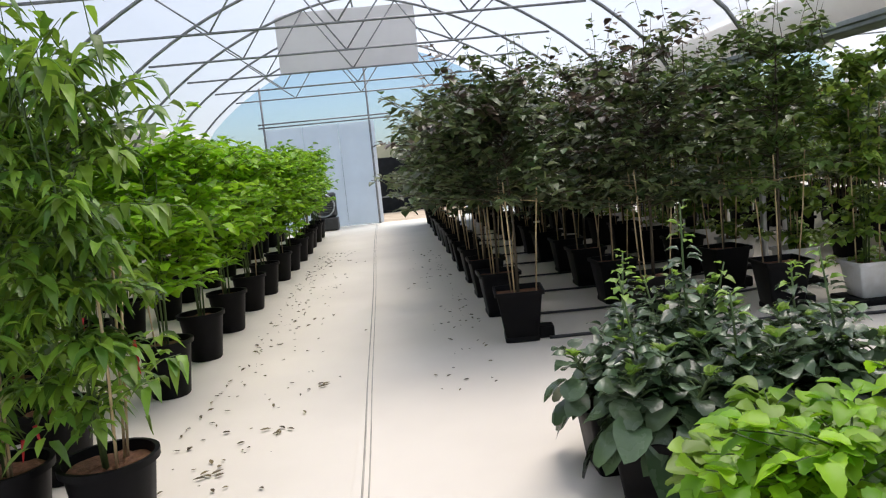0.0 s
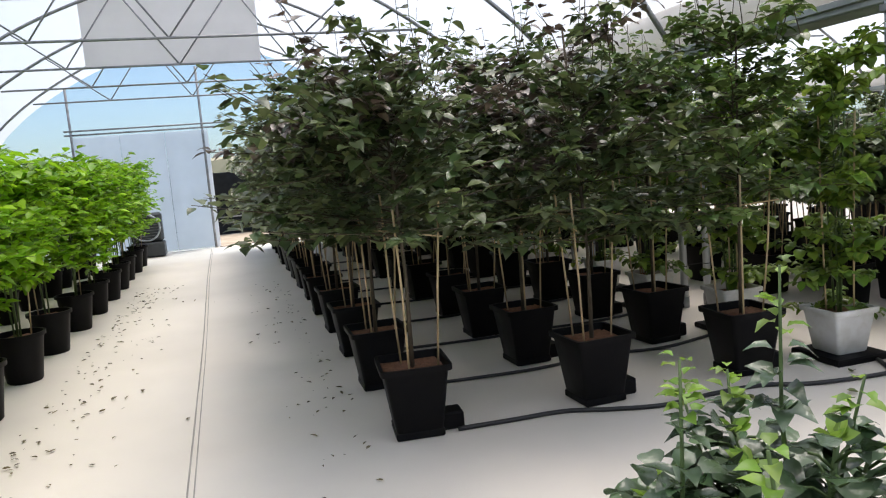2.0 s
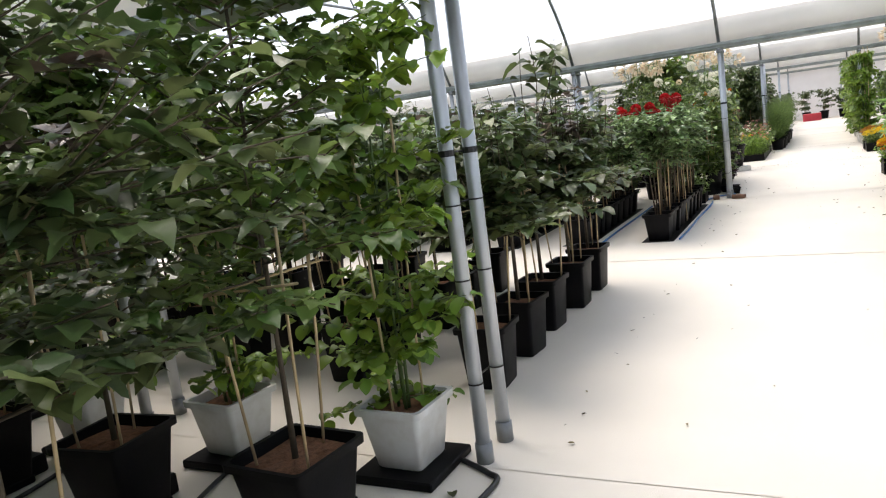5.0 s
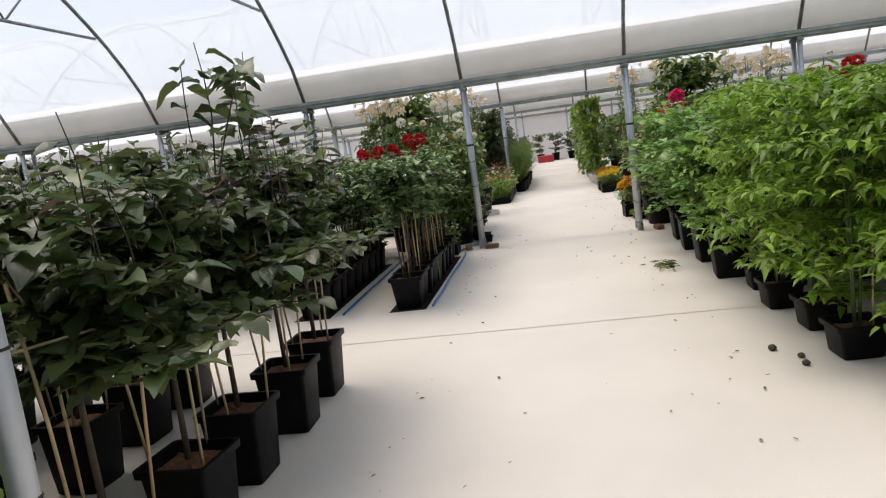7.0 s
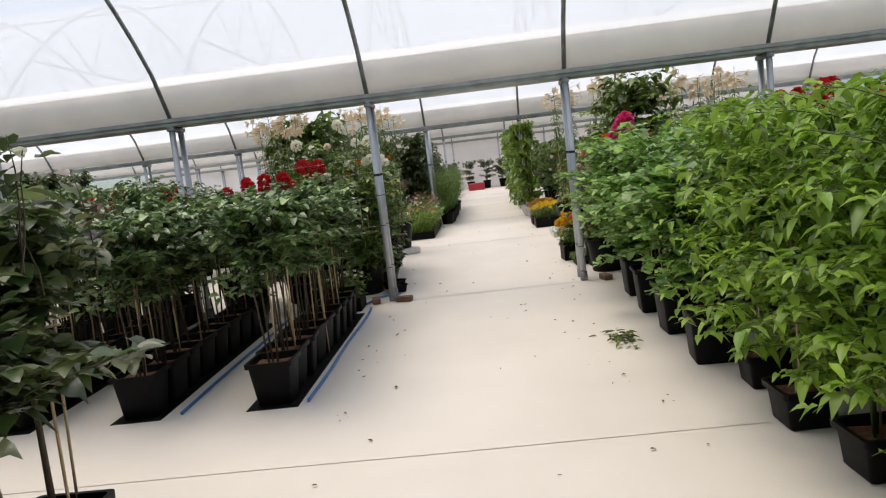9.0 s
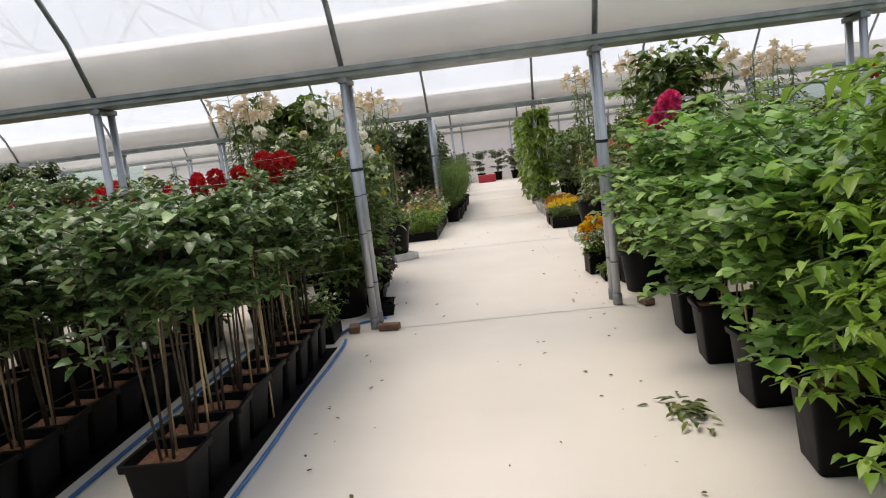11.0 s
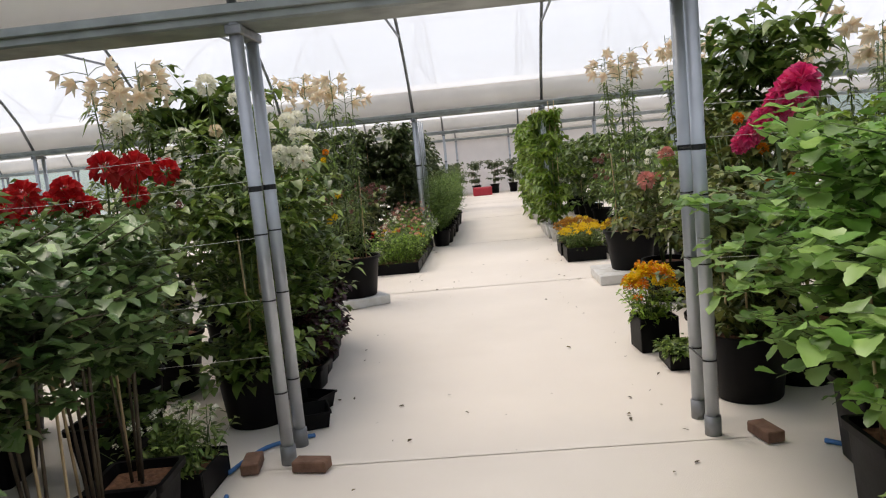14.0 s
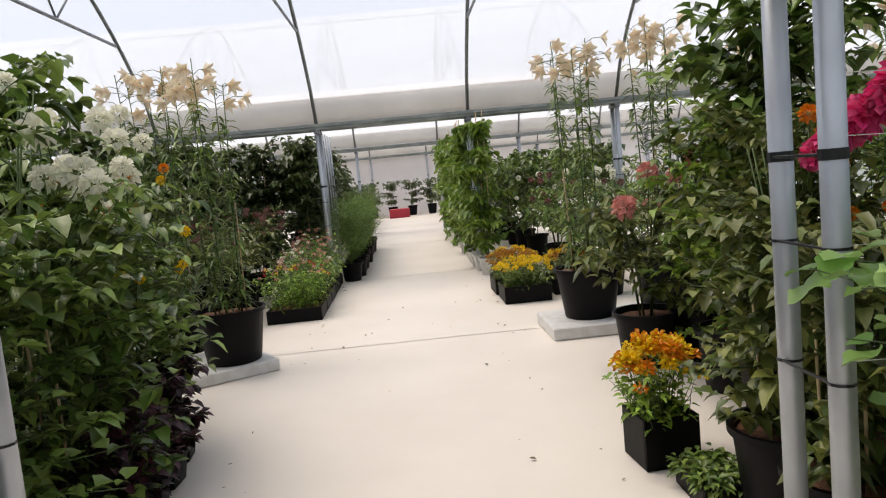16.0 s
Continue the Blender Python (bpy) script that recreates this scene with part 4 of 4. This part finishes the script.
def nursery_tray(x, y, rz, w=0.26, d=0.2, h=0.11):
    """An empty flared black tray with a folded rim."""
    bm = bmesh.new()
    rings = []
    for sx, sz in ((0.82, 0.0), (1.0, h), (1.06, h), (1.06, h - 0.014), (0.96, h - 0.004), (0.78, 0.012)):
        rings.append([bm.verts.new((a * w / 2 * sx, b * d / 2 * sx, sz)) for a, b in ((-1, -1), (1, -1), (1, 1), (-1, 1))])
    for p, q in zip(rings, rings[1:]):
        for k in range(4):
            bm.faces.new((p[k], p[(k + 1) % 4], q[(k + 1) % 4], q[k]))
    bm.faces.new(rings[0][::-1])
    bm.faces.new(rings[-1])
    me = bpy.data.meshes.new("nursery_tray")
    bm.to_mesh(me)
    bm.free()
    me.materials.append(M["black"])
    ob = tagged(new("nursery_tray", me), "small empty black nursery tray on the floor", "tray", "empty nursery trays")
    ob.matrix_basis = pose(x, y, 0.004, 0, 0, rz)


nursery_tray(14.88, 5.78, 20)
nursery_tray(15.2, 5.86, 65)

# wooden lath lying over the bed canopy
g = Geo()
g.box((0, 0, 0), (1.25, 0.035, 0.03), 0, 0.004)
t = tagged(g.obj("wooden_lath", "cane"), "weathered wooden lath laid along the bed plants", "lath")
t.matrix_basis = pose(12.35, 6.12, 1.12, 0, 2, 3)
for y in (0, 1):
    g = Geo()
    g.box((-0.45 + 0.9 * y, 0, -0.55), (0.010, 0.010, 1.12), 0, 0.002)
    g.obj("leg", "cane", t)

# ---- flowers ----
def ball(th, c, r, mat, n=46, name="flower", squash=1.0):
    g = Geo()
    c = Vector(c)
    for i in range(n):
        z = 1 - 2 * (i + 0.5) / n
        a = i * 2.39996
        q = math.sqrt(1 - z * z)
        d = Vector((q * math.cos(a), q * math.sin(a), z * squash + 0.15)).normalized()
        g.leaf(c + d * r * 0.35, d + Vector((J(.22), J(.22), J(.22))), Vector((J(1), J(1), 1)), r * U(0.55, 0.72), r * 0.55, 0.3, 0.1, 0, True, (.35, .38, .75, .42))
    return g.obj(name, mat, th)


def star(th, c, r, mat, facing, n=6, name="flower", width=0.5, cup=0.5):
    g = Geo()
    f = Vector(facing).normalized()
    s = f.orthogonal().normalized()
    t = f.cross(s)
    for k in range(n):
        a = k * math.tau / n
        d = (s * math.cos(a) + t * math.sin(a) + f * cup).normalized()
        g.leaf(Vector(c), d, f, r, r * width, 0.2, 0.15)
    return g.obj(name, mat, th)


def lily(stalks=4, tall=2.6, potted=(0.62, 0.48, 0.48), z=0.0, flower="cream"):
    th = new("lily_plant")
    pot(th, *potted)
    stems, leaves = Geo(), Geo()
    z0 = potted[2] - 0.05
    for k in range(stalks):
        a = k * math.tau / stalks + J(.4)
        b = Vector((0.13 * math.cos(a), 0.13 * math.sin(a), z0))
        h = tall * U(0.9, 1.02)
        t = Vector((U(0.1, 0.3) * math.cos(a), U(0.1, 0.3) * math.sin(a), h))
        stems.tube([b, b.lerp(t, .5), t], 0.009, 5, 0, 0.004)
        for i in range(140):
            p = b.lerp(t, 0.04 + 0.80 * rng.random() ** 1.15)
            d = rand_dir(0.3, 0.35)
            leaves.leaf(p, d, Vector((0, 0, 1)), U(.10, .18), 0.032, 0.2, U(.4, 1.0))
        for i in range(7):
            p = b.lerp(t, U(0.86, 1.0))
            d = rand_dir(0.2, 0.25)
            q = p + d * U(.1, .2)
            stems.tube([p, p.lerp(q, .5) + Vector((0, 0, .02)), q], 0.003, 4)
            if rng.random() < 0.7:
                star(th, q, 0.11, flower, d + Vector((0, 0, -0.35)), 6, "flower", 0.46, 0.75)
            else:
                leaves.leaf(q, d, Vector((0, 0, 1)), 0.08, 0.02, 0.3, 0.4)
        if k == 0:
            stake(th, b + Vector((.03, .03, 0)), b + Vector((.05, .02, U(.9, 1.4))))
    return finish(th, stems, leaves, "leaf_mid", "stem")


def dahlia(color, tall=1.9, n=9, r=0.5, size=0.085, leaf="leaf_mid", spread_z=0.45, low=0.5, potted=(0.5, 0.4, 0.42), nb=34, label_name="dahlia_bush", detail=True):
    th = new(label_name)
    pot(th, *potted)
    stems, leaves = Geo(), Geo()
    z0 = potted[2] - 0.05
    for k in range(6):
        a = U(0, math.tau)
        stems.tube([(0.05 * math.cos(a), 0.05 * math.sin(a), z0), (r * .3 * math.cos(a), r * .3 * math.sin(a), (z0 + tall) / 2), (r * .5 * math.cos(a), r * .5 * math.sin(a), tall - .2)], 0.009, 5, 0, 0.004)
    for i in range(nb):
        z = U(low, tall - 0.3)
        a = U(0, math.tau)
        shoot(stems, leaves, (r * .2 * math.cos(a), r * .2 * math.sin(a), z), (math.cos(a), math.sin(a), U(0, .7)), r * U(.6, 1.1), 4, 0.004, 17, 0.11, 0.06, 0.5, 0.03, detail)
    colors = color if isinstance(color, (list, tuple)) else [color]
    for i in range(n):
        a = math.pi * 1.25 + rng.gauss(0, 1.0)
        q = r * (0.6 + 0.6 * rng.random())
        c = Vector((q * math.cos(a), q * math.sin(a), tall - spread_z * rng.random()))
        stems.tube([c * 0.8 + Vector((0, 0, c.z * 0.2 - 0.3)), c + Vector((0, 0, -0.12)), c], 0.004, 4)
        ball(th, c, size * U(.8, 1.15), rng.choice(colors), 44)
    return finish(th, stems, leaves, leaf, "stem")


def mound(color, w=0.55, tall=0.55, n=40, size=0.035, leaf="leaf_mid", tray=(0.6, 0.42, 0.17), name="flower_tray", r=0.3):
    """A black tray or low box of small bedding flowers."""
    th = new(name)
    g = Geo()
    bx, by, bz = tray
    t = 0.015
    g.box((0, 0, t / 2 + 0.002), (bx, by, t), 0, 0.003)
    for sx in (-1, 1):
        g.box((sx * (bx - t) / 2, 0, bz / 2 + 0.002), (t, by, bz), 0, 0.004)
        g.box((0, sx * (by - t) / 2, bz / 2 + 0.002), (bx - 2 * t, t, bz), 0, 0.004)
    body = g.obj("tray", "black", th)
    g = Geo()
    g.box((0, 0, bz * 0.45), (bx - 2 * t, by - 2 * t, bz * 0.7))
    g.obj("soil", "soil", body)
    stems, leaves = Geo(), Geo()
    for i in range(int(130 * bx / 0.6)):
        p = Vector((U(-.45, .45) * bx, U(-.45, .45) * by, bz * 0.7))
        shoot(stems, leaves, p, (J(.45), J(.45), 1), (tall - bz) * U(.6, 1.0), 3, 0.003, 9, 0.06, 0.03, 0.4, 0, True, 0.1)
    for i in range(n):
        x, y = U(-.55, .55) * bx, U(-.6, .6) * by
        c = Vector((x, y, tall * (1.02 - 0.5 * (x / bx) ** 2 - .5 * (y / by) ** 2) * U(.85, 1.0)))
        ball(th, c, size * U(.8, 1.2), rng.choice(color) if isinstance(color, (list, tuple)) else color, 14, "flower", 0.5)
    return finish(th, stems, leaves, leaf, "stem")


def place(th, x, y, z=0.0, rz=0.0, label="", category="", group=""):
    th.matrix_basis = pose(x, y, z, 0, 0, rz)
    return tagged(th, label, category, group)


# slabs with lily pots on both sides of the main aisle
boxed("foam_slab", (0, 0, 0), (0.9, 1.5, 0.11), "white_pot", "thick white foam slab under lily pots", "slab", 0.012, "slabs under lilies").matrix_basis = pose(18.92, 6.66, 0, 0, 0, 30)
boxed("foam_slab", (19.3, 2.45, 0), (0.84, 1.7, 0.12), "white_pot", "thick white foam slab under lily pots", "slab", 0.012, "slabs under lilies")
lilies = [lily(5, 2.7), lily(4, 2.58), lily(5, 2.8)]
spread(lilies, [(19.0, 6.2, .11), (19.6, 6.85, .11), (19.3, 2.85, .12), (19.4, 2.05, .12), (17.1, 1.0), (18.2, 0.3), (15.9, 7.2), (17.3, 7.9), (18.7, 1.1)], True, False,
       "tall cream lilies in a large round black pot", "lily plant", "potted lilies")

# flowering bushes beyond the second gutter, far side of the aisle
place(dahlia("white", 2.4, 13, 0.68, 0.082, "leaf_mid", 0.9, 0.7), 15.9, 6.55, 0, 0, "white dahlia bush with round blooms in a black pot", "dahlia bush", "dahlia bushes")
place(dahlia(["white", "white", "cream"], 2.3, 10, 0.62, 0.082, "leaf_mid", 0.8, 0.6), 16.9, 6.55, 0, 0, "white and cream dahlia bush in a black pot", "dahlia bush", "dahlia bushes")
for x, y in ((14.95, 7.05), (15.1, 8.0), (15.0, 9.1), (15.2, 10.3), (16.2, 9.6), (16.3, 11.0)):
    place(dahlia("red", (1.80 if y < 8.5 else 1.70) + J(.04), 9, 0.55, 0.105, "leaf_mid", 0.35, 0.5, nb=26), x, y, 0, J(25), "red dahlia bush with round blooms in a black pot", "dahlia bush", "dahlia bushes")
spread([leafy_bush("leafy_bush", 1.75, 0.52, "leaf_mid", 84, 19, 0.095, 0.075, 0.15, 0.5, (0.5, 0.4, 0.42), False, 2) for _ in range(2)],
       [(15.05, 6.2), (15.7, 6.15), (16.5, 6.35), (17.3, 6.6), (17.9, 7.3)], True, False, "green leafy bush in a round black pot", "leafy bush", "bushes under the dahlias")
place(dahlia(["orange", "orange", "yellow"], 1.85, 16, 0.55, 0.04, "leaf_mid", 0.7, 0.4), 16.9, 6.35, 0, 10, "bush with small orange flowers in a black pot", "flower bush")
place(dahlia(["yellow", "cream"], 1.9, 6, 0.45, 0.055, "leaf_mid", 0.6, 0.5), 18.1, 7.1, 0, 50, "bush with yellow flowers in a black pot", "flower bush")
spread([leafy_bush("leafy_bush", 1.6, 0.5, "leaf_forest", 84, 18, 0.09, 0.07, 0.2, 0.4, (0.4, 0.32, 0.36), True, 1, shape=BROAD) for _ in range(2)],
       [(14.25, 6.75), (14.3, 7.55), (14.15, 8.45), (14.3, 9.3)], True, True, "dark green leafy bush in a black square pot", "leafy bush", "bushes by the gutter posts")
place(mound(["white"], 0.4, 0.5, 26, 0.02, "leaf_mid", (0.4, 0.4, 0.16)), 14.0, 6.3, 0, 0, "small white flowers in a black tray", "flower tray")
spread([leafy_bush("coleus_plant", 0.80, 0.24, "leaf_purple", 40, 20, 0.07, 0.055, 0.18, 0.4, (0.24, 0.18, 0.2), True, 0) for _ in range(2)],
       [(15.7, 5.98), (16.1, 6.02), (16.5, 6.05), (16.9, 6.1)], True, True, "dark purple leafy plant in a small black pot", "coleus plant", "purple bedding plants")
big = lambda: leafy_bush("broadleaf_plant", 2.6, 0.75, "leaf_mid", 80, 16, 0.17, 0.12, 1.4, 0.6, (0.5, 0.4, 0.45), False, 1)
spread([big()], [(17.3, 2.0), (17.6, 7.3)], True, False, "tall broad-leaved green plant in a black pot", "broadleaf plant", "tall broad-leaved plants")

# near side of the aisle beyond the second gutter
spread([leafy_bush("leafy_bush", 1.9, 0.52, "leaf_vine" if _ else "leaf_olive", 74, 19, 0.085, 0.07, 0.15, 0.5, (0.5, 0.4, 0.42), False, 2) for _ in range(2)],
       [(15.95, 2.55), (16.4, 2.46), (17.1, 2.42), (17.9, 2.3), (15.2, 1.7), (16.2, 1.6)], True, False, "olive green leafy bush in a round black pot", "leafy bush", "bushes by the main aisle")
spread([leafy_bush("leafy_bush", 1.38, 0.40, "leaf_olive", 56, 17, 0.085, 0.07, 0.2, 0.6, (0.5, 0.4, 0.42), False, 2)], [(14.86, 3.0), (15.35, 2.98)], True, False,
       "low olive green bush in a round black pot", "leafy bush", "bushes by the main aisle")
mg = new("celosia_plant")
pot(mg, 0.5, 0.4, 0.42)
ms, ml = Geo(), Geo()
for i in range(22):
    shoot(ms, ml, (0, 0, U(.5, 1.4)), rand_dir(.2, .4), U(.25, .45), 4, 0.004, 14, 0.12, 0.05, 0.5)
ms.tube([(0, 0, .38), (0, .05, 1.0), (0, .1, 1.6)], 0.014, 6)
for k in range(8):
    q = k / 7
    ball(mg, (.28 - .52 * q + J(.02), .22 - .2 * q + J(.02), 1.55 + .34 * q), .075 + .055 * q, "magenta", 70, "flower_head")
finish(mg, ms, ml, "leaf_olive", "stem")
place(mg, 15.1, 2.58, 0, 0, "plant with a large magenta feathery flower head", "celosia plant")
place(dahlia("pink", 1.65, 6, 0.4, 0.09, "leaf_olive", 0.5, 0.5), 17.9, 2.75, 0, 0, "pink dahlia bush in a black pot", "dahlia bush", "dahlia bushes")
place(dahlia(["orange"], 1.8, 9, 0.45, 0.045, "leaf_olive", 0.8, 0.5), 15.9, 2.6, 0, 0, "bush with small orange flowers in a black pot", "flower bush")
for x, y in ((14.9, .6), (15.3, -.6), (15.0, -1.8)):
    place(dahlia("red", 2.05, 9, 0.5, 0.1, "leaf_mid", 0.35, 0.5, nb=26), x, y, 0, 0, "red dahlia bush with round blooms in a black pot", "dahlia bush", "dahlia bushes")
place(mound(["yellow", "yellow", "orange", "orange"], 0.4, 0.68, 90, 0.048, "leaf_bright", (0.30, 0.30, 0.27)), 16.1, 3.3, 0, 5, "yellow and orange bedding flowers in a black pot", "flower pot", "bedding flowers")
et = mound([], 0.3, 0.2, 0, 0.03, "leaf_mid", (0.36, 0.24, 0.12), "seedling_tray")
place(et, 15.62, 3.22, 0, 0, "small black nursery tray with seedlings", "tray")

# chrysanthemums in black trays
place(mound("yellow", 0.6, 0.52, 60, 0.045, "leaf_mid", (0.6, 0.56, 0.2)), 21.2, 3.18, 0, 0, "yellow chrysanthemums in a black tray", "chrysanthemums", "trays of chrysanthemums")
place(mound("bronze", 0.6, 0.55, 60, 0.045, "leaf_olive", (0.6, 0.56, 0.2)), 21.9, 3.2, 0, 0, "bronze chrysanthemums in a black tray", "chrysanthemums", "trays of chrysanthemums")
place(mound(["bronze", "yellow"], 0.6, 0.55, 50, 0.045, "leaf_olive", (0.6, 0.5, 0.2)), 21.5, 2.55, 0, 0, "bronze chrysanthemums in a black tray", "chrysanthemums", "trays of chrysanthemums")
place(mound(["yellow"], 0.6, 0.5, 40, 0.045, "leaf_mid", (0.6, 0.5, 0.2)), 22.6, 3.1, 0, 0, "yellow chrysanthemums in a black tray", "chrysanthemums", "trays of chrysanthemums")
for k in range(5):
    place(mound(["dull_red", "white", "pink"] if k else ["red", "pink", "yellow"], 0.6, 0.75 + .05 * k, 30, 0.03, "leaf_mid" if k % 2 else "leaf_bright", (0.6, 0.66, 0.16)), 21.45 + 0.64 * k, 5.98, 0, 0,
          "mixed bedding plants with fading flowers in black trays", "bedding plants", "trays of bedding plants")
spread([dahlia("dull_red", 1.35, 16, 0.4, 0.04, "leaf_olive", 0.35, 0.6, (0.4, 0.3, 0.35), 18, "coneflower_plant") for _ in range(2)], [(21.2, 6.9), (22.0, 6.85), (22.9, 6.9), (23.7, 6.85)], True, False,
       "faded reddish coneflowers in a black pot", "coneflower plant", "faded coneflowers")


def kochia():
    th = new("feathery_bush")
    pot(th, 0.36, 0.28, 0.3)
    stems, leaves = Geo(), Geo()
    for i in range(60):
        a = U(0, math.tau)
        z = U(.25, 1.0)
        shoot(stems, leaves, (0, 0, z), (math.cos(a) * .8, math.sin(a) * .8, 1), U(.35, .6), 3, 0.003, 30, 0.08, 0.012, 0.1, 0, False, 0.1)
    return finish(th, stems, leaves, "leaf_feather", "stem")


spread([kochia(), kochia()], [(24.4 + .5 * k, 5.45 + J(.05)) for k in range(11)], True, False, "feathery light green bush in a black pot", "feathery bush", "feathery bushes along the aisle")
spread([leafy_bush("bean_vine", 2.5, 0.36, "leaf_vine", 50, 16, 0.12, 0.1, 0.2, 0.7, (0.3, 0.24, 0.26), True, 2, "white_pot", "stem", 0.1, 2.5, detail=False) for _ in range(2)],
       [(23.6 + .55 * k, 3.35 + J(.04)) for k in range(16)], True, True, "tall green bean vine climbing canes in a pale pot", "bean vine", "wall of bean vines")
spread([leafy_bush("climbing_vine", 2.45, 0.5, "leaf_dark", 70, 20, 0.13, 0.11, 0.3, 0.6, (0.36, 0.3, 0.3), False, 1, "black", "stem", 0.08, 2.3, detail=False) for _ in range(2)],
       [(25.3 + J(.1), 6.3 + .6 * k) for k in range(7)] + [(20.4 + .62 * k, 7.8 + J(.1)) for k in range(7)] + [(26 + .8 * k, 6.4 + J(.1)) for k in range(9)] + [(13.6 + .75 * k, 14.6 + J(.1)) for k in range(14)], True, False, "dark green climbing vine in a black pot", "climbing vine", "wall of dark vines")
for k in range(4):
    g = Geo()
    g.tube([(0, 0, 0), (0, 0, 1.3), (0, 0, 2.5)], 0.018, 6)
    p = tagged(g.obj("vine_pole", "steel", None, True), "thin grey metal pole among the vines", "pole", "vine poles")
    p.location = (25.4 + .45 * k, 5.85, 0)

# rows behind, further from the aisle
spread([dahlia(c, 1.5, 8, 0.5, 0.05, "leaf_mid", 0.4, 0.5, (0.4, 0.3, 0.35), 22, "flower_bush", detail=False) for c in ("dull_red", "white")],
       [(x + J(.1), y) for y in (2.2, 1.2, 0.2) for x in (20.9, 21.9, 22.9, 23.8)] + [(x + J(.1), y) for y in (8.9, 10.0) for x in (18, 19, 20, 21, 22, 23)], True, False,
       "green flowering bush with small blooms in a black pot", "flower bush", "rows of flowering bushes")
spread([leafy_bush("leafy_bush", 1.9, 0.6, "leaf_mid", 40, 16, 0.14, 0.1, 0.5, 0.5, (0.4, 0.3, 0.4), detail=False) for _ in range(2)],
       [(x + J(.1), y) for y in (11.6, 13.2) for x in (15.5, 17, 18.5, 20, 21.5, 23)] + [(x + J(.1), y) for y in (-1.2, -2.6) for x in (10.5, 12, 13.4, 16.5, 18, 19.5, 21, 22.5)]
       + [(x + J(.1), y) for y in (2.3, 1.0) for x in (25, 26.2, 27.4, 28.6, 29.8)] + [(x, y) for y in (7.8, 9.2) for x in (25, 26.4, 27.8, 29.2, 30.6)], True, False,
       "green leafy bush in a black pot", "leafy bush", "rows of green bushes")
spread([leafy_bush("shrub", 1.5, 0.5, "leaf_dark", 34, 16, 0.12, 0.08, 0.45, 0.5, (0.4, 0.3, 0.4), detail=False) for _ in range(2)],
       [(x, y) for y in (5.9, 7.2) for x in (33.2, 34.6, 36, 37.5, 39, 40.5)] + [(x, y) for y in (3.0, 1.8) for x in (33.0, 34.4, 36, 37.5, 39, 40.5)] + [(42.6, y) for y in (2.6, 3.4, 4.2, 5.0, 5.8)] + [(42.9, y) for y in (6.6, 7.6, 8.6, 1.6, 0.6)] + [(31.6, 6.0), (31.8, 7.4), (32.2, 3.1), (32.0, 1.9)], True, False,
       "dark green shrub in a black pot", "shrub", "shrubs at the far end")
boxed("plastic_crate", (41.6, 4.75, 0), (0.5, 0.8, 0.35), "red_crate", "red plastic crate on the floor", "crate", 0.02)

boxed("wall_board", (13.0, 21.6, 0), (9.0, 0.06, 2.7), "tan", "tan board wall at the end of the bay", "wall", 0.01, kind="structure")

# folded seam of the ground cover along the first aisle, its double line in darker grey
for dx, r in ((0.0, 0.006), (0.035, 0.004)):
    hose("floor_seam", [(-0.31 + dx, 1.0, .006), (-0.31 + dx, 3.6, .006), (-0.335 + dx, 5.5, .006), (-0.35 + dx, 7.0, .006), (-0.38 + dx, 10, .006), (-0.43 + dx, 13, .006), (-0.48 + dx, 16.2, .006), (-0.52 + dx, 21.5, .006)], r, "seam_dust", "raised fold along a seam of the ground cover", "seam")["kind"] = "structure"
g = Geo()
for x, y in ((3.1, 5.83), (3.7, 5.62), (4.02, 5.98)):
    g.leaf(Vector((x, y, 0.008)), rand_dir(.1), Vector((0, 0, 1)), 0.07, 0.05, 0.3, -0.1, 0, True, BROAD)
tagged(g.obj("yellow_leaves", "leaf_olive"), "yellowed fallen leaves by the hose", "leaf litter", kind="stuff")

for x, y, r in ((8.15, 3.3, .028), (7.95, 3.18, .024), (7.8, 3.2, .026)):
    bm = bmesh.new()
    bmesh.ops.create_icosphere(bm, subdivisions=2, radius=r)
    for v in bm.verts:
        v.co *= 1 + 0.18 * noise.noise(v.co * 40)
        v.co.z *= 0.8
    me = bpy.data.meshes.new("dry_pod")
    bm.to_mesh(me)
    bm.free()
    me.materials.append(M["bark"])
    pod = tagged(new("dry_pod", me), "small brown dry seed pod on the floor", "seed pod", "dry pods")
    pod.location = (x, y, r * 0.75)

# dark tree line behind the doorway end
g = Geo()
nx = 90
verts = []
for i in range(nx):
    x = -40 + 120 * i / (nx - 1)
    t = 3.2 + 1.2 * noise.noise((x * 0.25, 3, 0)) + 0.5 * noise.noise((x * 1.1, 7, 0))
    verts += [(x, 52, -0.03), (x, 52 + 0.6 * noise.noise((x, 1, 2)), t * 0.6), (x, 53.5, t), (x, 56, -0.03)]
g.add(verts, [(i * 4 + k, (i + 1) * 4 + k, (i + 1) * 4 + k + 1, i * 4 + k + 1) for i in range(nx - 1) for k in range(3)])
tagged(g.obj("backdrop", "leaf_dark"), "dark distant tree line beyond the greenhouse", "tree line", kind="structure")
